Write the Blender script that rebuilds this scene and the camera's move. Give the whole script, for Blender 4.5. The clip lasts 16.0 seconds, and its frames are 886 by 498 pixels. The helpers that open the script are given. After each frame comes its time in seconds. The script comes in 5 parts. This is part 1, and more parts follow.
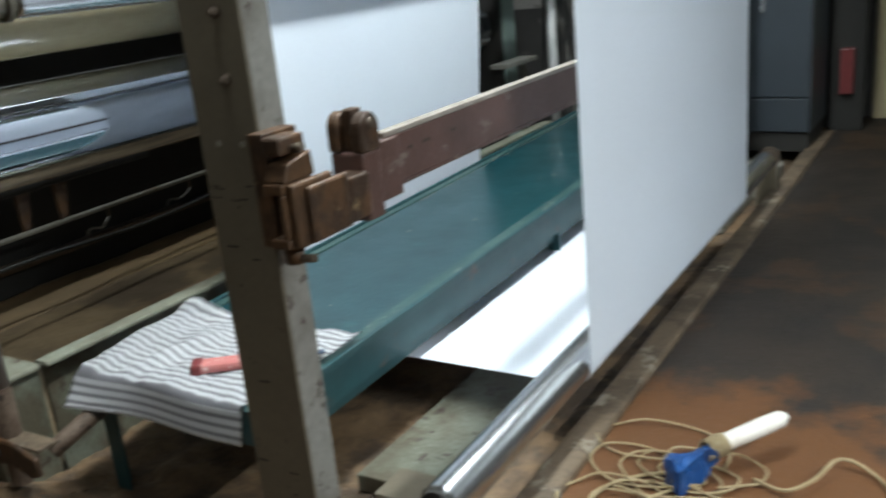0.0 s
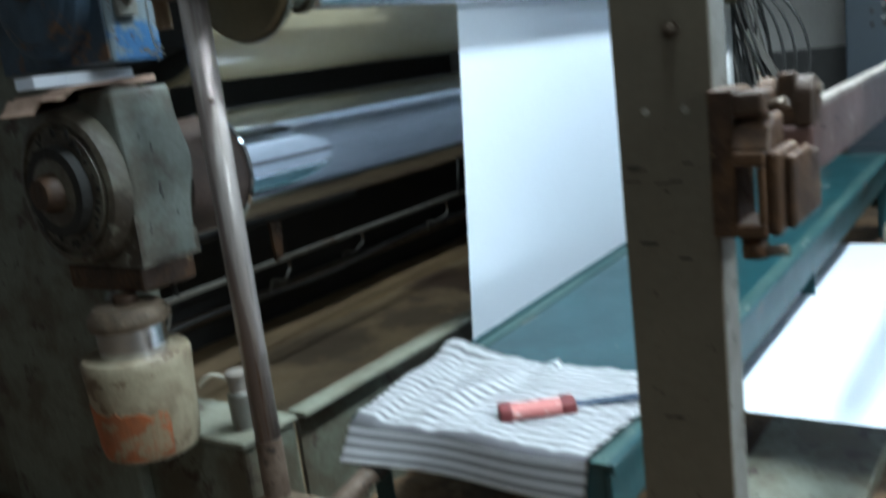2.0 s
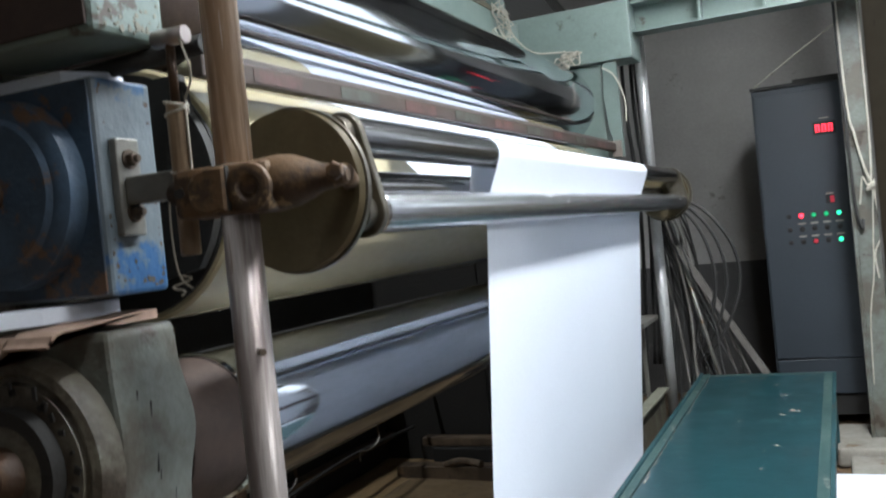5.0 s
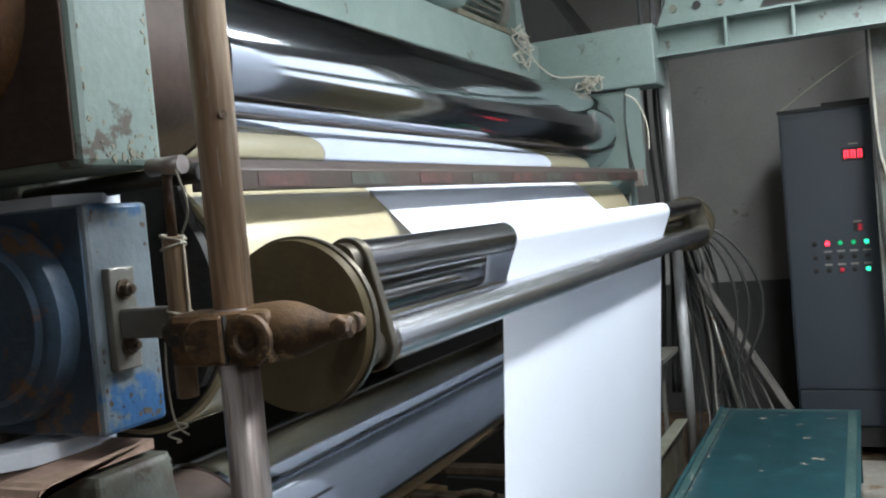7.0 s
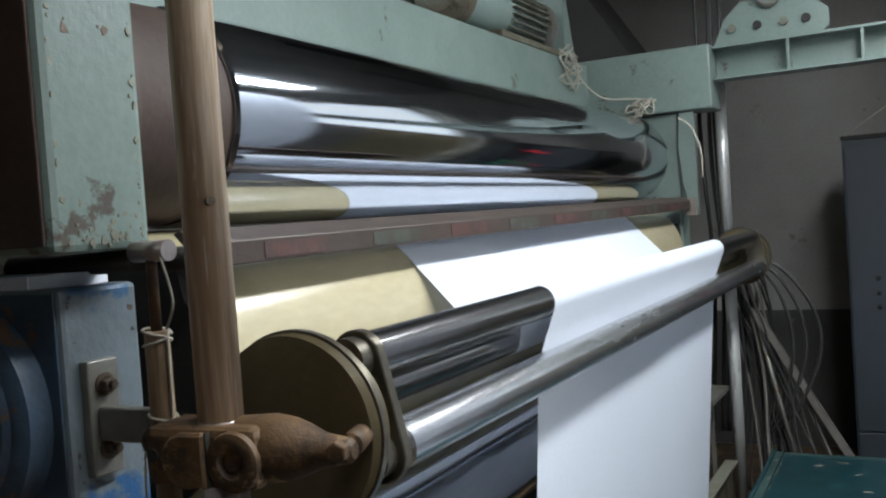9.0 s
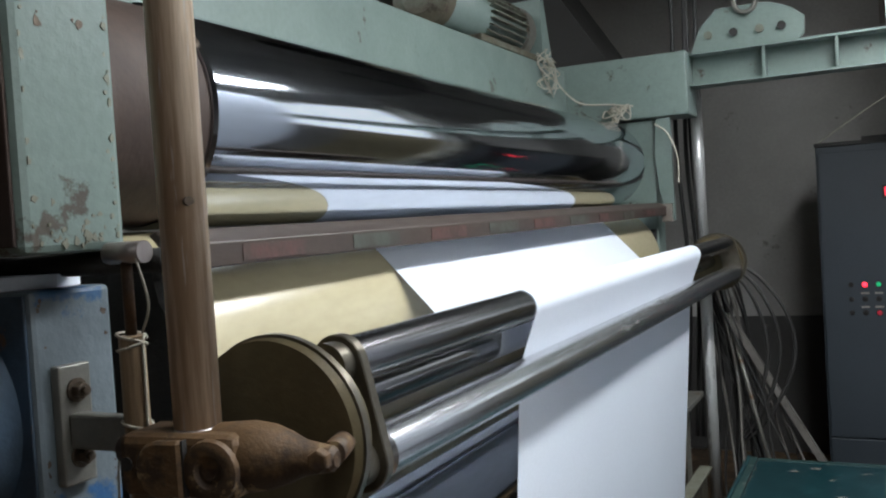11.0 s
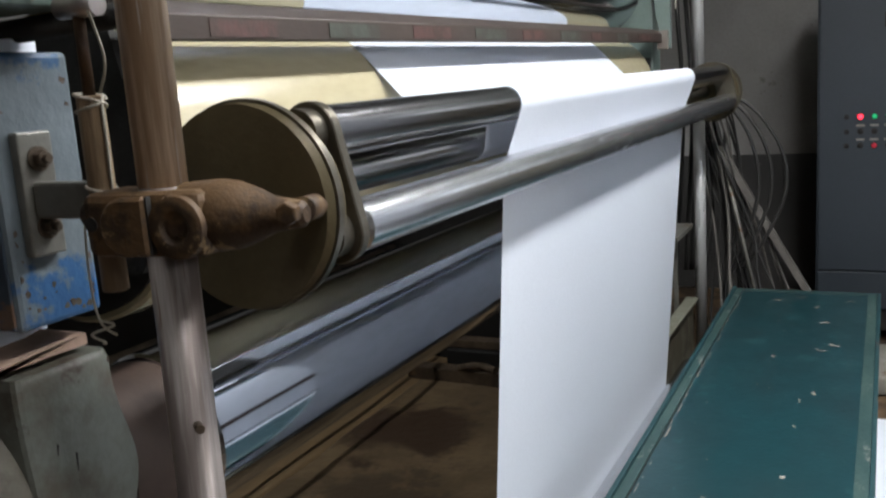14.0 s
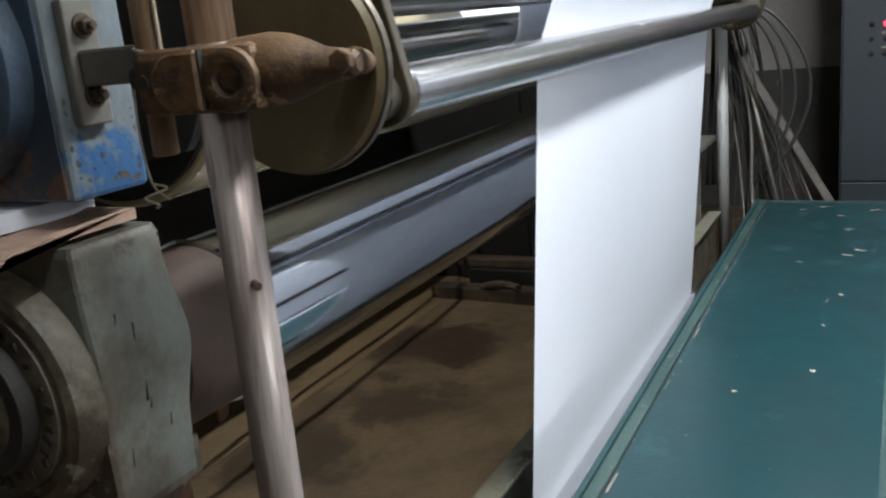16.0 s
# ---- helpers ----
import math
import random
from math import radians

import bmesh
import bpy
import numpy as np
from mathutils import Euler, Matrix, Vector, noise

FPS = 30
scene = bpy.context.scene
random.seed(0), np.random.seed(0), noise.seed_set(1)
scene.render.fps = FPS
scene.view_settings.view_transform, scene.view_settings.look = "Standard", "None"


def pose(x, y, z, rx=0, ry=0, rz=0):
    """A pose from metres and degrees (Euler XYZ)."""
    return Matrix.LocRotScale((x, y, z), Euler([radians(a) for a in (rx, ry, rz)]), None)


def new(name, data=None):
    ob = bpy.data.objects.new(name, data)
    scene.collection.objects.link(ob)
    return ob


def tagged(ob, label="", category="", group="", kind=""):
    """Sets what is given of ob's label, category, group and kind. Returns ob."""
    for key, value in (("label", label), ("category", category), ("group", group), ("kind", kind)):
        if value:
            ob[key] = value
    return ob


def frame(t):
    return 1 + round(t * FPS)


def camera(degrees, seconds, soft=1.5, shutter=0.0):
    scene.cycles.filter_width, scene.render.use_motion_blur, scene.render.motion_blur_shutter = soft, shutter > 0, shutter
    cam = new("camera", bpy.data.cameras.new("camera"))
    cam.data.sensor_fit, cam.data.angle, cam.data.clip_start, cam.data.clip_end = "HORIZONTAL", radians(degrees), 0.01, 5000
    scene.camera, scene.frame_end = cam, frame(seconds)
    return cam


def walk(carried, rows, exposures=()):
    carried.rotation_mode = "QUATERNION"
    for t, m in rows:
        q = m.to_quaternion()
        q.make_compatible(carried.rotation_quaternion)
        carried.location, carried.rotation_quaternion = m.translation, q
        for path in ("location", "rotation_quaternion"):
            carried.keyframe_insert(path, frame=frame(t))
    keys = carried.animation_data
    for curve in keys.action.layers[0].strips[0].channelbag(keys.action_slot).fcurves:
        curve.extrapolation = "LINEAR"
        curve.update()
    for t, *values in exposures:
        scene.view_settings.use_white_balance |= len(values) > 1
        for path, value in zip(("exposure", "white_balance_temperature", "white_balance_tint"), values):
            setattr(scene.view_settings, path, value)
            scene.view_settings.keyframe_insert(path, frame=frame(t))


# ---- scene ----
cam = camera(52.5, 16.0, 2.1, 0.5)
METRES, EYE, TILT, LEAN, TURN = 2.45, 1.355, 0.0, 0.0, 32.3
ROWS = [
    (0.0, 0.0, 0.0, 0.0, -1.73, -17.98, 5.33),
    (0.5, -0.0524, 0.0555, -0.0326, 3.19, -18.51, 5.62),
    (1.0, -0.1399, 0.0837, -0.0569, 2.32, -19.01, 6.54),
    (1.5, -0.2231, 0.0987, -0.069, -0.15, -19.91, 7.44),
    (2.0, -0.285, 0.1315, -0.0733, 1.48, -12.31, 6.85),
    (2.5, -0.3382, 0.2002, -0.0705, 1.67, -6.49, 6.05),
    (3.0, -0.3869, 0.2472, -0.0698, -3.73, -5.85, 5.6),
    (3.5, -0.445, 0.2844, -0.0515, -8.05, -4.7, 6.77),
    (4.0, -0.4705, 0.3024, -0.0534, -8.5, -3.77, 6.57),
    (4.5, -0.4725, 0.3155, -0.0666, -8.48, -3.63, 5.95),
    (5.0, -0.4738, 0.3256, -0.0265, -8.47, -0.83, 5.75),
    (7.5, -0.4475, 0.383, 0.0977, -6.53, -3.28, 4.68),
    (8.0, -0.4397, 0.4039, 0.1197, -5.23, -5.72, 4.98),
    (8.5, -0.4293, 0.4241, 0.1326, -4.4, -3.65, 4.63),
    (9.0, -0.4264, 0.4431, 0.1347, -4.33, -1.93, 3.95),
    (11.5, -0.4313, 0.456, 0.1321, -6.32, -1.73, 3.69),
    (12.0, -0.4285, 0.4574, 0.1286, -6.47, -2.47, 3.88),
    (12.5, -0.4278, 0.46, 0.1207, -6.56, -3.71, 3.85),
    (13.0, -0.4263, 0.4617, 0.1072, -6.35, -5.67, 3.86),
    (13.5, -0.4245, 0.4658, 0.0911, -6.07, -8.36, 3.83),
    (14.0, -0.4238, 0.4688, 0.0785, -6.43, -10.72, 3.86),
    (14.5, -0.4261, 0.4721, 0.0638, -7.16, -12.7, 4.28),
    (15.0, -0.4296, 0.4725, 0.0526, -6.91, -14.3, 4.88),
    (15.5, -0.4324, 0.4698, 0.0439, -6.22, -15.27, 5.03),
    (16.0, -0.4492, 0.4615, 0.0367, -5.98, -14.5, 5.28),
]
walk(cam, [(t, pose(0, 0, EYE, TILT, LEAN, TURN) @ pose(METRES * x, METRES * y, METRES * z, 90 + pitch, roll, yaw)) for t, x, y, z, yaw, pitch, roll in ROWS], exposures=[
    (0.0, 0.0, 6300, 2), (1.5, 0.14, 5800, 0), (2.0, 0.22, 5600, -3), (2.5, 0.08, 5600, -2), (3.5, 0.14, 5850, 2), (4.0, 0.20, 5900, 5), (5.0, 0.24, 6300, 9),
    (7.5, -0.05, 6300, 8), (9.0, -0.45, 6350, 8), (12.5, -0.50, 6450, 10), (13.5, -0.40, 6550, 11), (14.5, -0.14, 6650, 11), (16.0, 0.12, 6600, 10)])

# ---- world and light ----
world = bpy.data.worlds.new("world")
scene.world = world
world.use_nodes = True
sky = world.node_tree.nodes.new("ShaderNodeTexSky")
sky.sky_type, sky.sun_disc, sky.sun_elevation, sky.sun_rotation = "NISHITA", False, radians(40), radians(60)
world.node_tree.links.new(sky.outputs["Color"], world.node_tree.nodes["Background"].inputs["Color"])
world.node_tree.nodes["Background"].inputs["Strength"].default_value = 0.1

LAMPS = [  # place of each unseen lamp, length along y, width, watts
    (-1.07, 2.55, 3.32, 3.5, 0.26, 222),
    (-4.15, 2.8, 3.6, 2.4, 0.16, 41),
    # added fill from the right, to brighten the rising paper
    (1.9, 1.4, 2.6, 1.4, 0.16, 190),
    # added weak fill from behind the camera, for the front faces
    (-0.7, -1.6, 3.6, 1.3, 0.16, 14),
]
for lx, ly, lz, ll, wide, lw in LAMPS:
    data = bpy.data.lights.new("lamp_light", "AREA")
    data.shape, data.size, data.size_y, data.energy, data.color = "RECTANGLE", wide, ll, lw, (0.93, 0.97, 1.0)
    lamp_ob = new("lamp_light", data)
    lamp_ob.matrix_world = pose(lx, ly, lz - 0.075)

# ---- materials ----


def material(name, base, rough=0.6, metal=0.0, second=None, spread=0.5, scale=4.0, detail_scale=60.0, bump=0.15,
             wear=None, wear_amount=0.0, wear_scale=9.0, rough_var=0.15, coat=0.0, stretch=None, random_tint=0.0):
    """A surface with two scales of variation, relief and worn spots."""
    m = bpy.data.materials.new(name)
    m.use_nodes = True
    nt = m.node_tree
    b = nt.nodes["Principled BSDF"]
    n, l = nt.nodes, nt.links
    co = n.new("ShaderNodeTexCoord")
    vec = co.outputs["Object"]
    if stretch:
        mp = n.new("ShaderNodeMapping")
        mp.inputs["Scale"].default_value = stretch
        l.new(vec, mp.inputs["Vector"])
        vec = mp.outputs["Vector"]

    def noise_tex(s, d=4.0, r=0.6):
        t = n.new("ShaderNodeTexNoise")
        t.inputs["Scale"].default_value, t.inputs["Detail"].default_value, t.inputs["Roughness"].default_value = s, d, r
        l.new(vec, t.inputs["Vector"])
        return t.outputs["Fac"]

    def ramp(fac, lo, hi):
        r = n.new("ShaderNodeMapRange")
        r.inputs["From Min"].default_value, r.inputs["From Max"].default_value = lo, hi
        l.new(fac, r.inputs["Value"])
        return r.outputs["Result"]

    def mix(fac, a, bb):
        x = n.new("ShaderNodeMix")
        x.data_type = "RGBA"
        l.new(fac, x.inputs[0])
        for s, v in ((x.inputs[6], a), (x.inputs[7], bb)):
            if isinstance(v, tuple):
                s.default_value = (*v, 1)
            else:
                l.new(v, s)
        return x.outputs[2]

    if second is None:
        second = tuple(c * 0.72 for c in base)
    big = noise_tex(scale, 5.0, 0.62)
    small = noise_tex(detail_scale, 3.0, 0.6)
    col = mix(ramp(big, 0.5 - 0.25 * (1.2 - spread), 0.5 + 0.25 * (1.2 - spread)), base, second)
    grain = mix(ramp(small, 0.35, 0.75), col, tuple(c * 0.8 for c in second))
    half = n.new("ShaderNodeMix")
    half.data_type = "RGBA"
    half.inputs[0].default_value = 0.4
    l.new(col, half.inputs[6]), l.new(grain, half.inputs[7])
    col = half.outputs[2]
    if wear:
        w = noise_tex(wear_scale, 6.0, 0.7)
        edge = 0.66 - 0.3 * wear_amount
        wf = ramp(w, edge, edge + 0.05)
        col = mix(wf, col, wear)
    if random_tint:
        info = n.new("ShaderNodeObjectInfo")
        hs = n.new("ShaderNodeHueSaturation")
        l.new(ramp(info.outputs["Random"], 0 - 1 / random_tint + 1, 1 / random_tint), hs.inputs["Value"])
        l.new(col, hs.inputs["Color"])
        col = hs.outputs["Color"]
    l.new(col, b.inputs["Base Color"])
    b.inputs["Metallic"].default_value = metal
    rr = n.new("ShaderNodeMapRange")
    rr.inputs["To Min"].default_value, rr.inputs["To Max"].default_value = max(0.02, rough - rough_var), min(1, rough + rough_var)
    l.new(big, rr.inputs["Value"])
    l.new(rr.outputs["Result"], b.inputs["Roughness"])
    b.inputs["Coat Weight"].default_value = coat
    b.inputs["Coat Roughness"].default_value = 0.22
    if bump:
        bp = n.new("ShaderNodeBump")
        bp.inputs["Strength"].default_value, bp.inputs["Distance"].default_value = bump, 0.01
        l.new(small, bp.inputs["Height"])
        l.new(bp.outputs["Normal"], b.inputs["Normal"])
    return m


def glow(name, colour, strength):
    m = bpy.data.materials.new(name)
    m.use_nodes = True
    b = m.node_tree.nodes["Principled BSDF"]
    b.inputs["Base Color"].default_value = (*colour, 1)
    b.inputs["Emission Color"].default_value = (*colour, 1)
    b.inputs["Emission Strength"].default_value = strength
    return m


M = dict(
    paper=material("white_paper", (0.82, 0.85, 0.91), 0.75, second=(0.79, 0.82, 0.88), bump=0.03, scale=1.5, detail_scale=160),
    mirror=material("polished_chrome", (0.58, 0.61, 0.66), 0.085, 1.0, second=(0.52, 0.55, 0.60), bump=0.0, rough_var=0.03, scale=3, stretch=(1, 0.2, 1)),
    chrome=material("ground_steel", (0.74, 0.75, 0.77), 0.25, 1.0, second=(0.60, 0.61, 0.62), bump=0.03, rough_var=0.1, stretch=(1, 0.15, 1), scale=6,
                    wear=(0.36, 0.35, 0.35), wear_amount=0.12),
    dark=material("dark_chromed_roll", (0.30, 0.295, 0.30), 0.22, 1.0, second=(0.22, 0.21, 0.21), bump=0.02, rough_var=0.06, stretch=(1, 0.1, 1), scale=8),
    gold=material("golden_rubber_cover", (0.47, 0.41, 0.26), 0.24, 0.0, second=(0.42, 0.36, 0.225), bump=0.02, rough_var=0.05, scale=3, coat=0.5, stretch=(1, 0.3, 1)),
    teal=material("teal_enamel", (0.005, 0.042, 0.050), 0.36, second=(0.0065, 0.033, 0.039), scale=3.5, bump=0.10, rough_var=0.16, wear=(0.014, 0.060, 0.066), wear_amount=0.24, wear_scale=5.5, coat=0.12),
    teal_dark=material("dark_teal_enamel", (0.014, 0.058, 0.066), 0.5, second=(0.011, 0.042, 0.047), scale=4, bump=0.1, wear=(0.05, 0.045, 0.04), wear_amount=0.2),
    green=material("grey_green_paint", (0.185, 0.235, 0.21), 0.42, second=(0.145, 0.19, 0.17), scale=3, bump=0.12, wear=(0.07, 0.06, 0.045), wear_amount=0.13, wear_scale=7),
    green_dull=material("dull_grey_green_paint", (0.145, 0.158, 0.138), 0.5, second=(0.095, 0.086, 0.066), spread=0.95, scale=5, bump=0.2, wear=(0.05, 0.035, 0.025), wear_amount=0.22, wear_scale=6),
    brownhead=material("brown_roll_head", (0.062, 0.037, 0.026), 0.7, 0.0, second=(0.036, 0.022, 0.017), scale=6, bump=0.12),
    greasy=material("greasy_blackened_paint", (0.125, 0.112, 0.082), 0.5, second=(0.045, 0.033, 0.022), spread=0.9, scale=11, bump=0.3, wear=(0.17, 0.165, 0.13), wear_amount=0.2, wear_scale=13),
    panbrown=material("dark_brown_pan", (0.14, 0.098, 0.062), 0.45, second=(0.06, 0.042, 0.028), spread=0.8, scale=6, bump=0.3, wear=(0.16, 0.10, 0.055), wear_amount=0.15),
    green_dirty=material("stained_grey_green_paint", (0.155, 0.165, 0.128), 0.5, second=(0.092, 0.078, 0.052), spread=0.9, scale=5, bump=0.25, wear=(0.05, 0.035, 0.025), wear_amount=0.32, wear_scale=9),
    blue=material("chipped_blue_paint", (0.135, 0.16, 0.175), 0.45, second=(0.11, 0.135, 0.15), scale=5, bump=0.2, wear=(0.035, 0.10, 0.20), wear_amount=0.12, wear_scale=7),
    # darker copy of the blue for faces turned from the light, rust-spotted
    blue_dark=material("shaded_blue_paint", (0.040, 0.070, 0.110), 0.5, second=(0.024, 0.038, 0.056), spread=0.8, scale=6, bump=0.2, wear=(0.10, 0.055, 0.03), wear_amount=0.3, wear_scale=10),
    rust=material("rusted_iron", (0.095, 0.047, 0.020), 0.5, 0.3, second=(0.040, 0.021, 0.011), spread=0.9, scale=9, detail_scale=70, bump=0.3, wear=(0.17, 0.115, 0.06), wear_amount=0.1, wear_scale=16),
    redbar=material("red_oxide_paint", (0.085, 0.040, 0.030), 0.55, second=(0.055, 0.028, 0.022), scale=6, bump=0.2, wear=(0.15, 0.12, 0.1), wear_amount=0.18, wear_scale=14),
    greyedge=material("worn_grey_edge", (0.25, 0.22, 0.19), 0.6, second=(0.16, 0.13, 0.11), scale=9, bump=0.2),
    olive=material("olive_cast_plate", (0.135, 0.106, 0.056), 0.42, 0.25, second=(0.085, 0.066, 0.034), scale=5, bump=0.12, wear=(0.14, 0.10, 0.05), wear_amount=0.2, wear_scale=6),
    doctor=material("dark_brown_doctor_steel", (0.07, 0.05, 0.04), 0.5, 0.2, second=(0.042, 0.03, 0.025), scale=5, bump=0.1, stretch=(1, 0.3, 1)),
    patch_red=material("faded_red_patch", (0.095, 0.042, 0.036), 0.5, second=(0.055, 0.035, 0.028), spread=0.9, scale=12, bump=0.1),
    patch_green=material("faded_green_patch", (0.06, 0.066, 0.052), 0.5, second=(0.05, 0.045, 0.036), spread=0.9, scale=12, bump=0.1),
    brass=material("dull_steel_rim", (0.19, 0.17, 0.135), 0.36, 0.85, second=(0.10, 0.085, 0.06), scale=10, bump=0.1),
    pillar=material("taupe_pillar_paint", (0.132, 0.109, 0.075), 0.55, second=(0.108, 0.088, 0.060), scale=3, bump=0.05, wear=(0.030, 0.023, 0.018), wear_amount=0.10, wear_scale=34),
    # paler and more worn than the front, for the +x face
    pillar_side=material("paler_pillar_side", (0.21, 0.20, 0.18), 0.5, second=(0.13, 0.118, 0.10), spread=0.9, scale=4, bump=0.12, wear=(0.05, 0.035, 0.025), wear_amount=0.25, wear_scale=14),
    pipe=material("worn_steel_tube", (0.50, 0.455, 0.43), 0.33, 0.8, second=(0.36, 0.305, 0.28), spread=0.8, scale=5, bump=0.08, wear=(0.13, 0.075, 0.045), wear_amount=0.2, wear_scale=12, stretch=(1, 1, 0.25)),
    pipe_brown=material("brown_stained_tube", (0.66, 0.53, 0.40), 0.38, 0.12, second=(0.41, 0.295, 0.20), spread=0.95, scale=7, bump=0.1, wear=(0.58, 0.53, 0.49), wear_amount=0.3, wear_scale=9, stretch=(5, 5, 0.3)),
    pipe_near=material("tarnished_steel_tube", (0.35, 0.31, 0.29), 0.34, 0.5, second=(0.18, 0.145, 0.13), spread=0.95, scale=7, bump=0.08, wear=(0.13, 0.08, 0.05), wear_amount=0.25, wear_scale=6, stretch=(6, 6, 0.3)),
    pipe_far=material("bright_steel_tube", (0.68, 0.68, 0.67), 0.3, 0.45, second=(0.55, 0.54, 0.52), scale=6, bump=0.05, stretch=(4, 4, 0.3)),
    sleeve=material("brown_wood_sleeve", (0.29, 0.20, 0.115), 0.5, second=(0.17, 0.11, 0.06), spread=0.9, scale=8, bump=0.2, stretch=(3, 3, 0.3)),
    clamprust=material("orange_rusted_casting", (0.105, 0.056, 0.021), 0.65, 0.05, second=(0.040, 0.021, 0.009), spread=1.0, scale=18, detail_scale=110, bump=0.2, wear=(0.19, 0.125, 0.06), wear_amount=0.2, wear_scale=22),
    floor=material("oily_brown_floor", (0.030, 0.020, 0.013), 0.65, second=(0.018, 0.013, 0.010), spread=0.9, scale=1.6, detail_scale=30, bump=0.5, wear=(0.050, 0.027, 0.013), wear_amount=0.45, wear_scale=1.1),
    pit=material("muddy_pit_floor", (0.165, 0.100, 0.050), 0.75, second=(0.060, 0.038, 0.022), spread=0.95, scale=4.5, detail_scale=34, bump=1.0, wear=(0.15, 0.10, 0.055), wear_amount=0.25, wear_scale=6),
    kerb=material("grimy_concrete", (0.135, 0.095, 0.060), 0.7, second=(0.065, 0.045, 0.028), spread=0.9, scale=5, detail_scale=40, bump=0.5, wear=(0.22, 0.185, 0.14), wear_amount=0.24),
    timber=material("wet_brown_timber", (0.44, 0.31, 0.185), 0.34, second=(0.24, 0.165, 0.095), spread=0.8, scale=4, bump=0.3, stretch=(1, 0.15, 1), wear=(0.05, 0.032, 0.02), wear_amount=0.25, wear_scale=5),
    basin=material("wet_brown_silt", (0.25, 0.175, 0.098), 0.42, second=(0.165, 0.115, 0.064), spread=0.9, scale=2.6, detail_scale=30, bump=0.35, wear=(0.10, 0.068, 0.04), wear_amount=0.28, wear_scale=2.2, rough_var=0.2),
    bank=material("yellow_brown_silt_bank", (0.27, 0.18, 0.088), 0.6, second=(0.19, 0.125, 0.062), spread=0.8, scale=4, detail_scale=36, bump=0.3, stretch=(1, 0.35, 1)),
    post_rust=material("pitted_rusty_tube", (0.16, 0.115, 0.085), 0.6, 0.2, second=(0.08, 0.052, 0.035), spread=0.9, scale=9, bump=0.3, wear=(0.030, 0.020, 0.015), wear_amount=0.3, wear_scale=26),
    clod=material("dry_brown_clod", (0.20, 0.125, 0.066), 0.9, second=(0.085, 0.052, 0.028), spread=0.9, scale=16, bump=0.6, random_tint=0.0),
    rim_teal=material("rubbed_teal_rim", (0.046, 0.088, 0.080), 0.42, second=(0.024, 0.058, 0.056), spread=0.9, scale=6, bump=0.15, wear=(0.15, 0.17, 0.15), wear_amount=0.20, wear_scale=20, stretch=(1, 0.4, 1)),
    lip=material("pale_green_lip", (0.25, 0.255, 0.20), 0.5, second=(0.16, 0.15, 0.11), scale=6, bump=0.2, wear=(0.09, 0.06, 0.04), wear_amount=0.2),
    # for grime and black parts, and for screens that stand in for shade
    black=material("black_grime_and_shade", (0.012, 0.011, 0.010), 0.7, second=(0.018, 0.016, 0.013), scale=7, bump=0.3),
    wall=material("grey_cement_render", (0.37, 0.352, 0.33), 0.8, second=(0.29, 0.275, 0.256), scale=1.6, detail_scale=45, bump=0.2, wear=(0.16, 0.15, 0.135), wear_amount=0.16, wear_scale=3),
    dado=material("dark_dado_paint", (0.060, 0.058, 0.055), 0.55, second=(0.045, 0.042, 0.04), scale=3, bump=0.2, wear=(0.12, 0.11, 0.1), wear_amount=0.12),
    yellowwall=material("cream_wall_paint", (0.42, 0.36, 0.22), 0.7, second=(0.36, 0.30, 0.18), scale=2, bump=0.15),
    ceiling=material("sooty_ceiling", (0.20, 0.19, 0.18), 0.8, second=(0.15, 0.14, 0.13), scale=1.5, bump=0.1),
    cabinet=material("slate_cabinet_paint", (0.034, 0.042, 0.051), 0.42, second=(0.029, 0.036, 0.044), scale=2, bump=0.03, rough_var=0.06),
    cable=material("black_rubber_cable", (0.022, 0.021, 0.02), 0.5, second=(0.035, 0.033, 0.03), bump=0.05),
    greycable=material("grey_dusty_cable", (0.19, 0.175, 0.155), 0.6, second=(0.09, 0.08, 0.07), bump=0.05),
    rope=material("pale_hemp_rope", (0.42, 0.33, 0.19), 0.85, second=(0.32, 0.24, 0.13), scale=20, detail_scale=250, bump=0.6),
    string=material("off_white_string", (0.55, 0.52, 0.44), 0.85, second=(0.42, 0.38, 0.3), scale=20, detail_scale=250, bump=0.5),
    cream=material("cream_cylinder_paint", (0.33, 0.28, 0.19), 0.5, second=(0.20, 0.155, 0.10), spread=0.9, scale=8, bump=0.2, wear=(0.13, 0.085, 0.05), wear_amount=0.35, wear_scale=10),
    orange=material("orange_primer", (0.40, 0.105, 0.03), 0.5, second=(0.24, 0.085, 0.035), spread=0.9, scale=9, bump=0.15, wear=(0.24, 0.18, 0.11), wear_amount=0.4, wear_scale=8),
    bolt=material("greasy_bolt_steel", (0.16, 0.125, 0.095), 0.45, 0.7, second=(0.07, 0.05, 0.035), scale=30, bump=0.2),
    plate=material("bare_steel_plate", (0.215, 0.21, 0.185), 0.42, 0.4, second=(0.14, 0.13, 0.11), scale=9, bump=0.1, wear=(0.12, 0.075, 0.04), wear_amount=0.2),
    board=material("brown_cardboard", (0.50, 0.335, 0.265), 0.85, second=(0.24, 0.165, 0.115), scale=7, bump=0.15),
    redhandle=material("pink_red_plastic", (0.44, 0.18, 0.17), 0.5, second=(0.46, 0.15, 0.135), scale=18, bump=0.1, wear=(0.6, 0.42, 0.38), wear_amount=0.25, wear_scale=30),
    darkred=material("dark_red_plastic", (0.18, 0.03, 0.03), 0.45, scale=18, bump=0.1),
    bluegrip=material("blue_plastic_wrap", (0.012, 0.075, 0.26), 0.35, second=(0.008, 0.04, 0.15), scale=16, bump=0.4),
